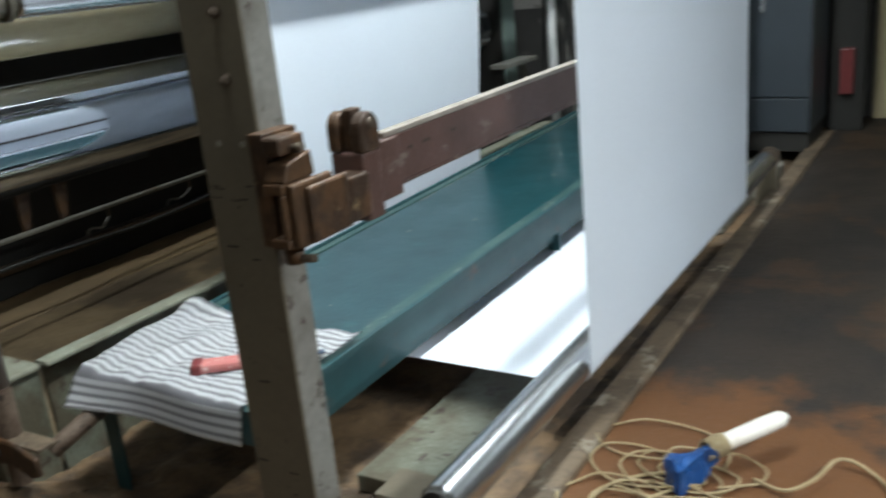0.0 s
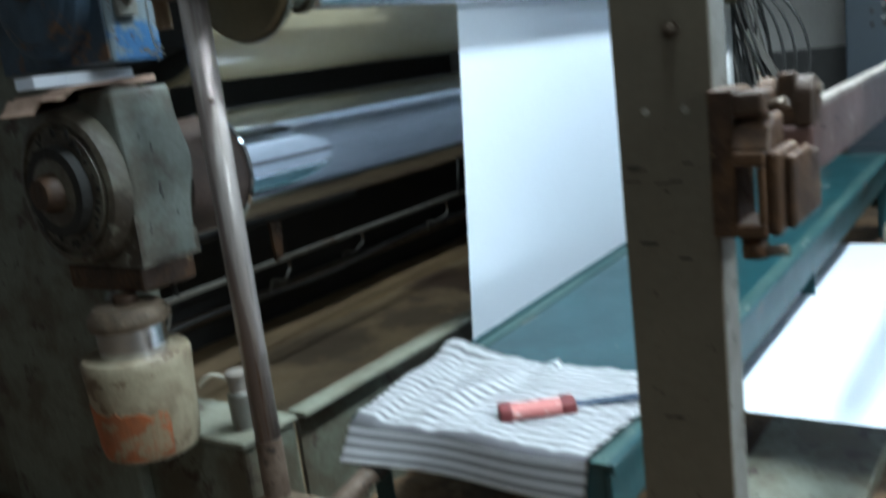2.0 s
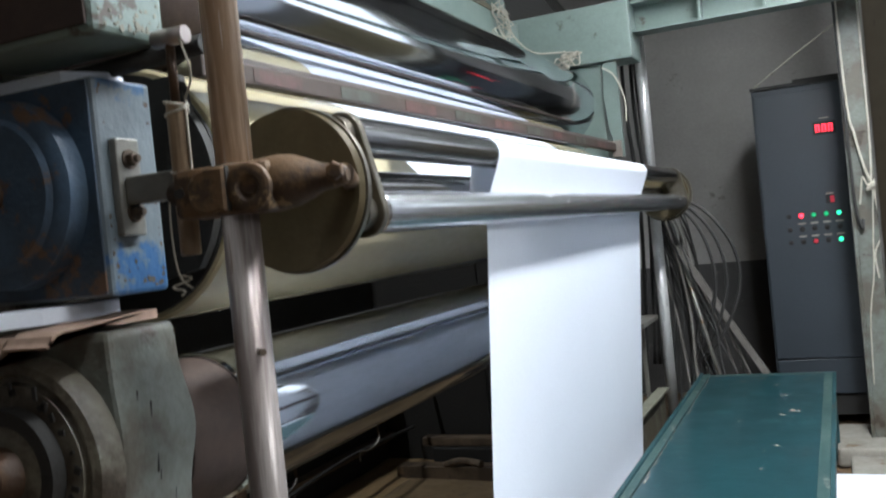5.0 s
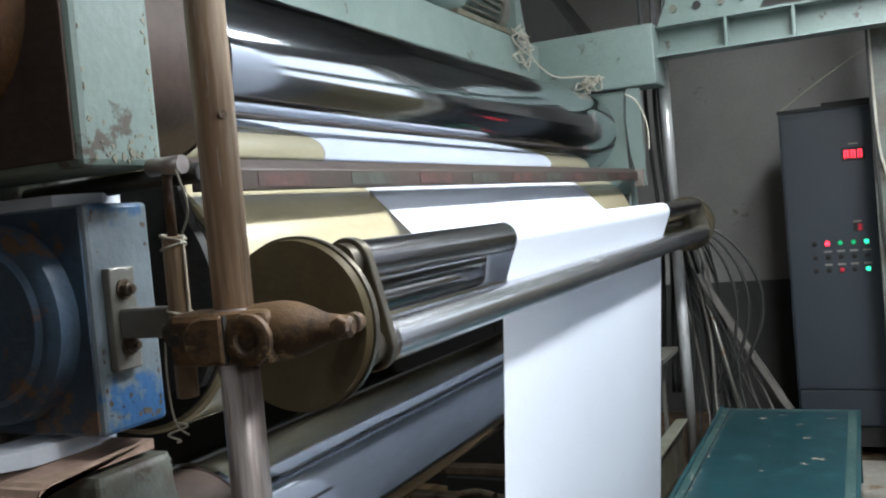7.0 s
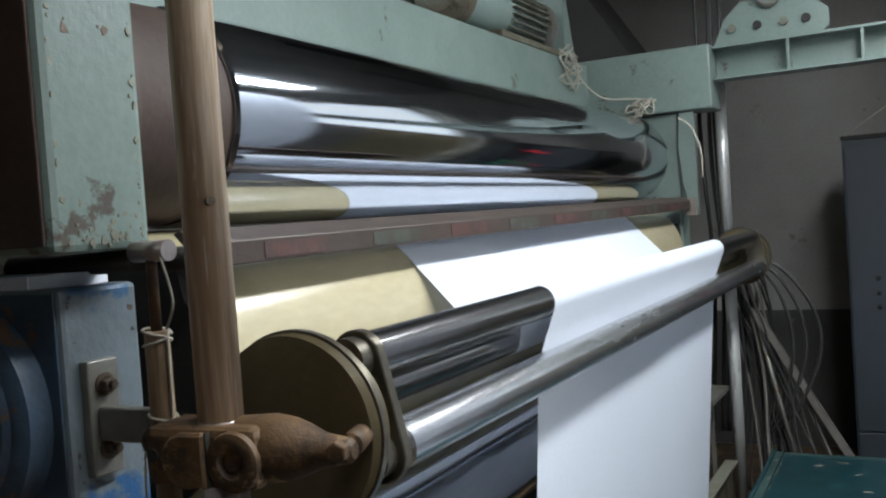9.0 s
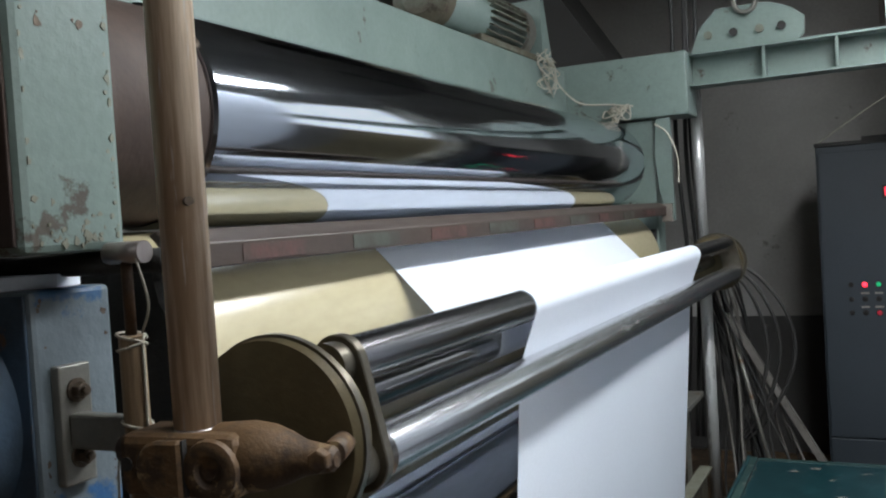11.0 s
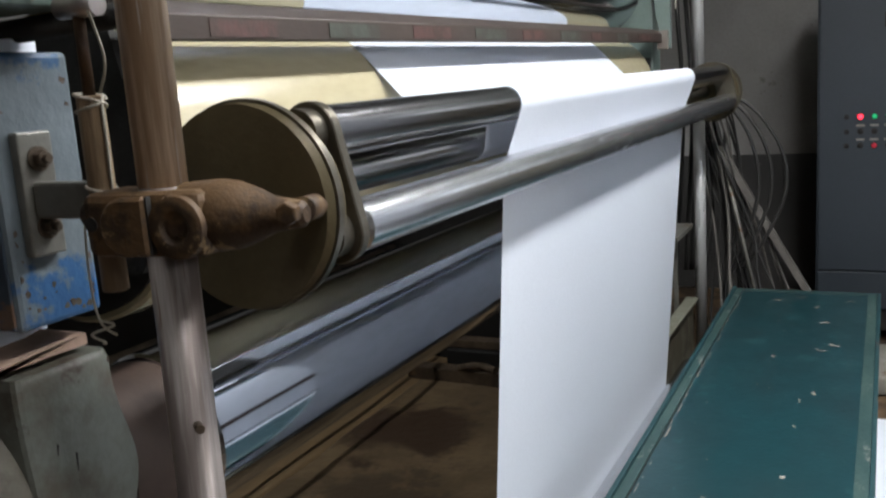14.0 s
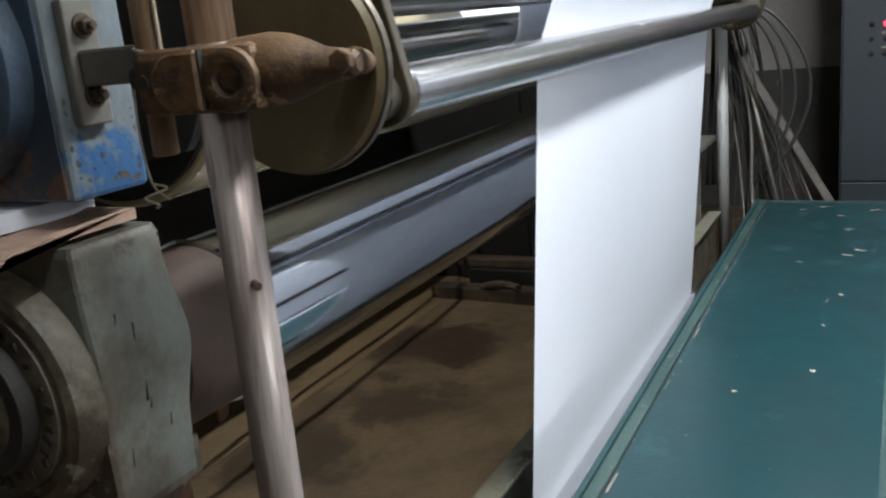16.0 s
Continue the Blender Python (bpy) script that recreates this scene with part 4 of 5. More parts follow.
part("end_lug", box(-2.487, -2.435, 4.84, 4.862, 1.615, 1.705, 0.004), "greyedge", t)

for ob in t.children:
    for v in ob.data.vertices:
        v.co.z -= 0.016 * (4.84 - (v.co.y + 3.1)) / 3.4

t = thing("top_beam", -2.7, 3.1, 2.10, "grey-green painted box beam above the rolls", "beam")
part("web_plate", box(-3.2, -2.95, 1.44, 4.855, 2.15, 2.42, 0.006), "green", t)
t = thing("far_frame", -2.8, 4.95, -0.075, "grey-green painted far machine side frame", "machine frame")
part("upright", box(-3.35, -2.52, 4.90, 5.06, -0.075, 2.13, 0.01), "green", t)
# added screen: its black stands in for shade seen between the rolls
part("lower_cover", box(-3.35, -2.53, 4.876, 4.8985, -0.07, 1.58, 0.003), "black", t, "black screen added to keep the gap between the rolls dark")
part("head_beam", box(-3.35, -2.335, 4.86, 5.10, 2.135, 2.445, 0.008), "green", t)
arch = [(-2.50, 2.13), (-2.515, 1.95), (-2.50, 1.78), (-2.46, 1.62), (-2.43, 1.62), (-2.43, 2.13)]
part("guard", prism(arch, "y", 4.88, 4.90), "green", t)
t = thing("cross_beam", -1.0, 5.0, 2.28, "grey-green ribbed cross beam to the wall", "beam")
cbm = box(-2.333, 3.19, 5.02, 5.06, 2.285, 2.425)
box(-2.333, 3.19, 4.92, 5.06, 2.425, 2.437, 0, cbm)
box(-2.333, 3.19, 4.92, 5.06, 2.272, 2.284, 0, cbm)
part("girder", cbm, "green", t)
for x in (-1.99, -1.67, -1.2, -0.7, -0.2):
    part("rib", box(x, x + 0.014, 4.925, 5.019, 2.285, 2.424), "green", t)
t = thing("lifting_plate", -2.0, 5.0, 2.44, "grey-green lifting plate with holes and an eye ring", "plate")
lp = part("plate", prism([(-2.33, 2.439), (-1.83, 2.439), (-1.80, 2.47), (-1.80, 2.55), (-1.86, 2.60), (-1.96, 2.64), (-2.2, 2.64), (-2.28, 2.56)], "y", 4.97, 4.99, 0.002), "green", t)
for i, x in enumerate((-2.24, -2.12, -2.0, -1.9)):
    part("hole_boss", lathe([(4.955, 0.012), (4.955, 0.02), (4.969, 0.02)], (x, 0, 2.515), seg=16), "black" if i % 2 else "green_dirty", lp)
ring = [(-2.06 + 0.05 * math.cos(a), 4.95, 2.65 + 0.05 * math.sin(a)) for a in np.linspace(0, 6.283, 17)]
part("eye_ring", sweep([(float(a), b, float(c)) for a, b, c in ring], 0.011, 8, steps=2), "plate", lp)


def motor():
    x, y, z = -3.06, 4.1, 2.555
    t = thing("electric_motor", x, y, 2.3, "grey-green finned electric motor on the top beam", "motor")
    part("housing", rod((x, 3.55, z), (x, 4.36, z), 0.105, 40), "green", t)
    for i in range(26):
        a = radians(-80 + i * 14)
        c, s = math.cos(a), math.sin(a)
        m = Matrix.Translation((x, 4.13, z)) @ Matrix.Rotation(-a, 4, "Y")
        bm = box(0.104, 0.128, -0.2, 0.2, -0.003, 0.003)
        bm.transform(m)
        part("fin", bm, "green_dirty", t)
    part("end_bell", lathe([(4.361, 0.12), (4.41, 0.13), (4.44, 0.12), (4.47, 0.07)], (x, 0, z), seg=36), "plate", t)
    part("fan_cover", lathe([(3.46, 0.07), (3.48, 0.12), (3.549, 0.125)], (x, 0, z), seg=36), "green_dirty", t)
    part("foot", box(x - 0.13, x + 0.11, 3.8, 4.5, 2.421, 2.45, 0.004), "green_dirty", t)
    part("bracket", prism([(4.48, 2.4215), (4.62, 2.4215), (4.53, 2.72), (4.49, 2.72)], "x", x - 0.02, x + 0.13), "green", t)
    for i in range(5):
        a = radians(72 * i)
        hexbolt("bolt", (x + 0.1 * math.cos(a), 4.36, z + 0.1 * math.sin(a)), "y", t, 0.01, 0.01)


motor()
t = thing("roof_hopper", -3.0, 5.9, 2.5, "dark steel duct hanging behind the motor", "duct")
part("duct", prism([(-3.7, 2.446), (-2.75, 2.446), (-3.3, 3.3), (-3.4, 4.4), (-3.7, 4.4)], "y", 5.0, 5.6), "black", t)

# ---- bench and what lies on it ----


def bench():
    x0, x1, y0, y1, z = -2.188, -1.50, 1.44, 5.16, 0.318
    rise = 0.0150
    t = thing("walkway_bench", -1.81, 3.3, -0.075, "teal painted steel walkway bench with scuffed edges", "bench")
    part("top", box(x0 + 0.055, x1 - 0.012, y0, y1, z - 0.012, z, 0.002), "teal", t)
    part("left_rim", box(x0, x0 + 0.016, y0, y1, z - 0.05, z + 0.013, 0.003), "teal_dark", t, "dark upstanding rim")
    part("rim_strip", box(x0 + 0.0165, x0 + 0.051, y0, y1, z - 0.02, z + 0.004, 0.002), "rim_teal", t, "pale rubbed strip inside the rim")
    part("rim_joint", box(x0 + 0.0515, x0 + 0.0545, y0, y1, z - 0.02, z - 0.002), "black", t)
    part("edge_strip", box(x1 - 0.052, x1 - 0.0125, y0, y1, z - 0.0005, z + 0.0015, 0.0005), "rim_teal", t, "pale rubbed edge")
    part("end_strip", box(x0 + 0.056, x1 - 0.0525, y1 - 0.045, y1, z - 0.0005, z + 0.0015, 0.0005), "rim_teal", t, "pale rubbed end")
    part("right_edge", box(x1 - 0.0115, x1 + 0.004, y0, y1, z - 0.02, z + 0.003, 0.002), "teal_dark", t)
    part("right_apron", box(x1 - 0.018, x1 - 0.004, y0, y1, z - 0.125, z - 0.0205, 0.002), "teal_dark", t)
    part("lower_rail", box(x1 - 0.055, x1 - 0.03, y0 + 0.02, y1, z - 0.17, z - 0.1, 0.002), "teal_dark", t)
    part("left_apron", box(x0 + 0.008, x0 + 0.02, y0, y1, z - 0.12, z - 0.0505), "teal_dark", t)
    part("near_apron", box(x0 + 0.021, x1 - 0.019, y0 + 0.002, y0 + 0.012, z - 0.10, z - 0.0125), "teal_dark", t)
    for lx in (x0 + 0.02, x1 - 0.06):
        for ly in (y0 + 0.03, (y0 + y1) / 2, y1 - 0.08):
            lg = box(lx, lx + 0.055, ly, ly + 0.005, -0.075, z - 0.013)
            box(lx, lx + 0.005, ly + 0.005, ly + 0.045, -0.075, z - 0.013, 0, lg)
            part("leg", lg, "teal_dark", t)
    random.seed(11)
    chips = bmesh.new()
    for i in range(70):
        cx, cy = random.uniform(x0 + 0.06, x1 - 0.03), random.uniform(2.0, y1 - 0.05)
        if i > 30:
            cy = random.uniform(4.3, y1 - 0.02)
        if i > 48:
            cx = random.choice((x0 + 0.06, x1 - 0.03)) + random.uniform(-0.015, 0.015)
        r = random.uniform(0.0015, 0.005)
        a0 = random.random() * 6
        vs = [chips.verts.new((cx + r * random.uniform(0.5, 1.3) * math.cos(a0 + k), cy + 1.3 * r * random.uniform(0.4, 1.2) * math.sin(a0 + k), z + 0.0008)) for k in (0, 1.1, 2.2, 3.3, 4.4, 5.4)]
        chips.faces.new(vs)
    for side in (x0 + 0.062, x1 - 0.030):
        y = 2.0
        while y < y1 - 0.03:
            run = random.uniform(0.01, 0.10)
            if random.random() < 0.25 + 0.10 * y:
                w, off = random.uniform(0.0012, 0.0035), random.uniform(-0.004, 0.004)
                chips.faces.new([chips.verts.new((side + off + a, min(y1 - 0.01, b), z + 0.0008)) for a, b in ((-w, y), (w, y + 0.004), (w * 1.2, y + run), (-w * 0.6, y + run - 0.003))])
            y += run + random.uniform(0.0, 0.08)
    for cx, cy, lx, ly in ((-1.72, 4.62, 0.030, 0.016), (-1.66, 4.30, 0.034, 0.018), (-1.78, 4.86, 0.026, 0.014), (-1.95, 4.97, 0.040, 0.012), (-1.62, 4.98, 0.030, 0.014), (-1.70, 3.72, 0.014, 0.012), (-1.74, 3.40, 0.012, 0.014), (-1.88, 4.10, 0.012, 0.012), (-1.71, 4.22, 0.020, 0.012), (-1.84, 5.03, 0.05, 0.010), (-1.74, 3.02, 0.010, 0.016), (-1.93, 2.82, 0.012, 0.012)):
        for q in range(3):
            ox, oy = cx + random.uniform(-0.7, 0.7) * lx, cy + random.uniform(-0.6, 0.6) * ly
            chips.faces.new([chips.verts.new((ox + lx * random.uniform(0.25, 0.6) * math.cos(k), oy + ly * random.uniform(0.3, 0.8) * math.sin(k), z + 0.0009 + 0.0001 * q)) for k in (0, 0.9, 1.9, 3.0, 4.1, 5.2)])
    for k in range(16):
        xx = x0 + 0.07 + k * 0.034
        w = random.uniform(0.002, 0.006)
        chips.faces.new([chips.verts.new((a, b, z + 0.0008)) for a, b in ((xx, y1 - 0.02 - w), (xx + random.uniform(0.01, 0.03), y1 - 0.02 - w), (xx + 0.02, y1 - 0.018 + w), (xx, y1 - 0.02 + w))])
    bmesh.ops.recalc_face_normals(chips, faces=chips.faces)
    scuffs = bmesh.new()
    for i in range(60):
        cx, cy, r = random.uniform(x0 + 0.07, x1 - 0.04), random.uniform(1.9, y1 - 0.05), random.uniform(0.002, 0.008)
        a0 = random.random() * 6
        scuffs.faces.new([scuffs.verts.new((cx + r * random.uniform(0.4, 1.6) * math.cos(a0 + k), cy + r * random.uniform(0.3, 1.2) * math.sin(a0 + k), z + 0.0004)) for k in (0, 1.1, 2.2, 3.3, 4.4, 5.4)])
    bmesh.ops.recalc_face_normals(scuffs, faces=scuffs.faces)
    part("scuffed_paint", scuffs, "teal_dark", t, "dark scuffs")["kind"] = "stuff"
    ob = part("chipped_paint", chips, "stone", t, "pale paint chips")
    ob["kind"] = "stuff"
    for ob in t.children:
        for v in ob.data.vertices:
            if v.co.z > 0.085:
                v.co.z += rise * (v.co.y + BASE[t.name].y - y0)


bench()


def towel():
    t = thing("towel", -1.85, 1.6, 0.32, "crumpled white towel with grey stripes over the bench end", "towel")
    bm = bmesh.new()
    uvl = bm.loops.layers.uv.new("UVMap")
    nu, nv = 60, 64
    grid, at = [], {}
    for j in range(nv + 1):
        v = j / nv
        row = []
        for i in range(nu + 1):
            u = i / nu
            x = -2.20 + u * (0.66 + 0.02 * v) + 0.08 * (v - 0.5) * (u - 0.5)
            run = -0.10 + v * 0.565
            y = 1.436 + run - 0.10 * u * (1 - u) * (v > 0.3) * (v - 0.3)
            z = 0.322 + 0.015 * max(0.0, run)
            if run < 0:
                y, z = 1.432 - 0.05 * (1 - u) ** 3 * (-run / 0.10) - 0.006 * math.sin(u * 9 + 1) - 0.012 * (-run / 0.10), 0.322 + run * (1.0 - 0.25 * (1 - u))
            soft = noise.noise((x * 6.0 + 3, y * 6.0, 0.3)) * 0.009 + noise.noise((x * 14.0, y * 9.0, 4.3)) * 0.009 + noise.noise((x * 30.0, y * 22.0, 1.3)) * 0.006
            ridge = 0.024 * math.exp(-((u - 0.22 - 0.25 * v) / 0.05) ** 2) * max(0.0, math.sin(min(1, max(0, (v - 0.2) / 0.6)) * math.pi))
            edge = 0.035 * math.exp(-((1 - v) / 0.08) ** 2) * (0.5 + 0.5 * math.sin(u * 12.0)) * (u < 0.55)
            z += max(0.0, soft + 0.010) + ridge + edge if run >= 0 else 0.0
            if run >= 0:
                z += 0.005 + 0.013 * min(1.0, max(0.0, (0.15 - u) / 0.04))
                if u < 0.02:
                    z -= 0.02
            w = bm.verts.new((x, y, z))
            at[w] = (u, v)
            row.append(w)
        grid.append(row)
    for a, b in zip(grid, grid[1:]):
        for i in range(nu):
            f = bm.faces.new((a[i], a[i + 1], b[i + 1], b[i]))
            f.smooth = True
            for lp in f.loops:
                lp[uvl].uv = at[lp.vert]
    bmesh.ops.solidify(bm, geom=bm.faces[:], thickness=-0.003)
    part("cloth", bm, "cloth", t)


towel()


def cutter():
    t = thing("utility_knife", -1.8, 1.62, 0.345, "red-pink handled utility knife with a bluish blade on the towel", "knife")
    m = Matrix.Translation((-1.735, 1.595, 0.352)) @ Matrix.Rotation(radians(36), 4, "Z") @ Matrix.Scale(1.3, 4)
    h = box(-0.075, 0.050, -0.023, 0.023, -0.011, 0.011, 0.009)
    h.transform(m)
    hd = part("handle", h, "redhandle", t)
    for a, b in ((-0.08, -0.055), (0.030, 0.058)):
        e = box(a, b, -0.025, 0.025, -0.0125, 0.0125, 0.006)
        e.transform(m)
        part("grip_end", e, "darkred", hd)
    b = box(0.055, 0.20, -0.008, 0.008, -0.002, 0.002)
    b.transform(m)
    part("blade", b, "bluesteel", t)


cutter()

# ---- pillar, bracket and red bar ----


def pillar():
    t = thing("steel_pillar", -1.27, 1.25, -0.075, "taupe painted folded steel pillar with bolts and scratches", "pillar")
    px0, px1, py0, py1 = -1.362, -1.203, 1.28, 1.362
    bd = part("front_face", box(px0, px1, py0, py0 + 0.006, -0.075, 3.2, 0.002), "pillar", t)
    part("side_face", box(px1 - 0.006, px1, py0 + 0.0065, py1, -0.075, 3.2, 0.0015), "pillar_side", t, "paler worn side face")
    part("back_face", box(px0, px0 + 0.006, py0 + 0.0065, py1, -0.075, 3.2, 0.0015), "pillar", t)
    part("base", box(px0 - 0.07, px1 + 0.03, py0 - 0.05, py1 + 0.05, -0.0745, -0.055, 0.004), "rust", t)
    for z in (1.298, 1.170):
        hexbolt("bolt", (-1.262, py0, z), "y", bd, 0.0095, 0.009, "bolt")
    for x in (-1.312, -1.247):
        part("hole", lathe([(py0 - 0.0015, 0.004), (py0 - 0.0015, 0.0065), (py0 - 0.0005, 0.0065)], (x, 0, 1.045), seg=14), "stone", bd, "bright drilled hole")
    random.seed(21)
    for i in range(15):
        z = random.uniform(0.1, 1.03) if i % 3 else 0.95 + random.uniform(-0.03, 0.03)
        x = random.uniform(px0 + 0.002, px1 - 0.04)
        w = random.uniform(0.006, 0.03)
        part("scratch", box(x, min(px1 - 0.002, x + w), py0 - 0.0008, py0 - 0.0001, z, z + random.uniform(0.0015, 0.005)), "black", bd)


pillar()


def bar_bracket():
    t = thing("bar_bracket", -1.14, 1.27, 0.8, "rusty welded bracket bolted to the pillar", "bracket")
    part("back_plate", box(-1.1905, -1.152, 1.225, 1.325, 0.85, 1.075, 0.003), "rust", t)
    part("upper_block", box(-1.1515, -1.105, 1.215, 1.29, 1.035, 1.07, 0.006), "rust", t)
    part("wedge", prism([(1.21, 0.985), (1.30, 0.985), (1.295, 1.034), (1.225, 1.020)], "x", -1.1515, -1.098, 0.003), "rust", t)
    fr = box(-1.1515, -1.105, 1.205, 1.30, 0.962, 0.984, 0.004)
    box(-1.1515, -1.105, 1.205, 1.30, 0.855, 0.875, 0.004, fr)
    box(-1.117, -1.105, 1.205, 1.30, 0.8755, 0.9615, 0.004, fr)
    part("frame", fr, "rust", t)
    part("cheek", box(-1.1045, -1.086, 1.215, 1.34, 0.855, 0.982, 0.006), "rust", t)
    part("cheek", box(-1.0855, -1.072, 1.245, 1.37, 0.86, 0.972, 0.006), "rust", t)
    part("lower_nut", rod((-1.135, 1.25, 0.815), (-1.135, 1.25, 0.8495), 0.020, 12), "rust", t)
    part("stud", rod((-1.15, 1.25, 0.822), (-1.085, 1.25, 0.828), 0.009, 12), "bolt", t)
    part("stud", rod((-1.105, 1.25, 1.045), (-1.078, 1.25, 1.050), 0.008, 12), "bolt", t)

    for ob in t.children:
        for v in ob.data.vertices:
            v.co += Vector((-0.012, 0.022, -0.003))

    t = thing("tie_bar", -1.1, 3.1, 0.87, "long red-oxide channel bar with a worn grey top edge", "bar")
    part("web", box(-1.162, -1.150, 1.56, 5.0, 0.875, 0.985, 0.002), "redbar", t)
    part("top_flange", box(-1.180, -1.150, 1.62, 5.0, 0.9855, 0.998, 0.002), "greyedge", t)
    part("bottom_flange", box(-1.180, -1.150, 1.62, 5.0, 0.865, 0.8745, 0.002), "redbar", t)
    part("end_plate", box(-1.1495, -1.138, 1.533, 1.66, 0.85, 0.985, 0.004), "redbar", t)
    part("end_block", box(-1.188, -1.102, 1.470, 1.532, 0.838, 0.985, 0.006), "redbar", t)
    for x in (-1.190, -1.128):
        out = [(1.468, 0.9855), (1.534, 0.9855)] + circle(1.501, 1.036, 0.033, 12, 0, 180)
        part("ear", prism(out, "x", x, x + 0.030, 0.004), "rust", t, "rusted rounded ear")
    part("pivot", rod((-1.20, 1.501, 1.045), (-1.09, 1.501, 1.045), 0.011, 16), "bolt", t)
    part("latch", box(-1.158, -1.130, 1.485, 1.52, 0.9855, 1.075, 0.004), "rust", t)
    part("link", box(-1.150, -1.090, 1.400, 1.4695, 0.858, 0.952, 0.006), "rust", t)
    for y in (1.72, 1.78, 1.80, 1.92):
        part("hole", rod((-1.1495, y, 0.945), (-1.1485, y, 0.945), 0.005, 10), "black", t)


bar_bracket()
far_p = thing("far_pillar", -1.3, 5.05, 0.02, "grey-green painted steel pillar hung with rope and cable", "pillar")
part("column", box(-1.3345, -1.214, 5.19, 5.33, 0.02, 3.2, 0.004), "green_dull", far_p)
part("flange", box(-1.352, -1.335, 5.18, 5.34, 0.02, 3.2, 0.003), "green_dull", far_p)
part("cable", sweep([(-1.350, 5.17, 3.0), (-1.343, 5.168, 1.9), (-1.335, 5.165, 1.43), (-1.331, 5.163, 1.24), (-1.308, 5.165, 1.11), (-1.300, 5.175, 1.16)], 0.009), "cable", far_p)
part("rope", sweep([(-1.345, 5.172, 3.0), (-1.330, 5.165, 1.84), (-1.303, 5.16, 1.59), (-1.271, 5.155, 1.42), (-1.240, 5.15, 1.328), (-1.222, 5.155, 1.249), (-1.198, 5.165, 1.08)], 0.0065), "string", far_p)
part("rope", sweep([(-1.238, 5.175, 3.0), (-1.235, 5.17, 1.88), (-1.236, 5.165, 1.59), (-1.244, 5.155, 1.38), (-1.250, 5.142, 1.335), (-1.222, 5.14, 1.345), (-1.232, 5.142, 1.315), (-1.262, 5.15, 1.325), (-1.285, 5.16, 1.375), (-1.298, 5.168, 1.30), (-1.307, 5.17, 1.236)], 0.005), "string", far_p)
part("rope", sweep([(-1.245, 5.15, 1.33), (-1.226, 5.158, 1.18), (-1.215, 5.17, 1.08), (-1.258, 5.172, 0.98), (-1.250, 5.175, 0.85)], 0.005), "string", far_p)
part("rope", sweep([(-1.242, 5.155, 1.32), (-1.262, 5.165, 1.05), (-1.273, 5.175, 0.874), (-1.308, 5.176, 0.637), (-1.32, 5.178, 0.3)], 0.0035), "string", far_p)
part("rope_knot", sweep([(-1.265, 5.145, 1.335), (-1.24, 5.135, 1.325), (-1.212, 5.140, 1.345), (-1.225, 5.150, 1.358), (-1.252, 5.140, 1.318), (-1.268, 5.148, 1.312), (-1.238, 5.132, 1.338), (-1.228, 5.145, 1.31)], 0.0085), "string", far_p, "knotted pale rope")
t = thing("concrete_block", -1.3, 5.2, -0.075, "rough concrete block below the far pillar", "concrete block", "blocks")
part("block", box(-1.52, -1.02, 4.95, 5.5, -0.075, 0.02, 0.015), "stone", t)
t = thing("concrete_block", -1.3, 4.7, -0.075, "flat stained concrete pad beside the bench", "concrete block", "blocks")
part("block", box(-1.46, -1.08, 4.30, 4.94, -0.075, -0.01, 0.012), "stone", t)

# ---- base plate, bearing and guide roll support ----
t = thing("base_beam", -1.3, 3.1, -0.075, "olive-green painted base beam with flaking paint", "beam")
part("beam", box(-1.465, -1.14, 1.74, 4.25, -0.0745, -0.02, 0.005), "green_dirty", t)
part("end_box", box(-1.30, -1.12, 1.60, 1.735, -0.0745, 0.045, 0.004), "pillar", t)
part("bolt_block", box(-1.50, -1.36, 1.44, 1.58, -0.0745, 0.0, 0.006), "lip", t)
hexbolt("nut", (-1.43, 1.50, 0.0), "z", t, 0.016, 0.02)
t = thing("pillow_block", -0.978, 1.33, -0.075, "greasy pillow block that holds the lead roll", "bearing", "pillow blocks")
part("ring", lathe([(1.268, 0.028), (1.268, 0.040), (1.273, 0.044), (1.312, 0.044)], (-0.978, 0, 0.191), seg=32), "black", t)
part("stand", prism([(-1.05, -0.074), (-0.965, -0.074), (-0.93, 0.02), (-0.935, 0.15), (-1.02, 0.15)], "y", 1.272, 1.308), "pillar", t)
part("grease_cap", rod((-1.01, 1.29, 0.20), (-1.04, 1.29, 0.235), 0.014, 12), "stone", t)
t = thing("pillow_block", -0.978, 4.86, -0.075, "greasy pillow block that holds the lead roll", "bearing", "pillow blocks")
part("ring", lathe([(4.83, 0.054), (4.88, 0.054)], (-0.978, 0, 0.191), seg=32), "bolt", t)
part("stand", prism([(-1.05, -0.074), (-0.965, -0.074), (-0.93, 0.02), (-0.935, 0.15), (-1.02, 0.15)], "y", 4.83, 4.87), "pillar", t)

# ---- trough under the rolls ----
t = thing("trough", -2.7, 3.1, -0.075, "long grey-green steel trough with a pale worn lip", "trough")
part("front_wall", box(-2.42, -2.405, 1.47, 5.2, -0.0745, 0.29, 0.003), "green_dirty", t)
part("lip", box(-2.44, -2.375, 1.47, 5.2, 0.2905, 0.306, 0.004), "lip", t, "pale chipped lip")


def silt(x, y):
    p = Vector((x, y, 0.0))
    return -0.056 + 0.006 * noise.noise(p * 2.3) + 0.004 * noise.noise(p * 7.0) + 0.002 * noise.noise(p * 19.0)


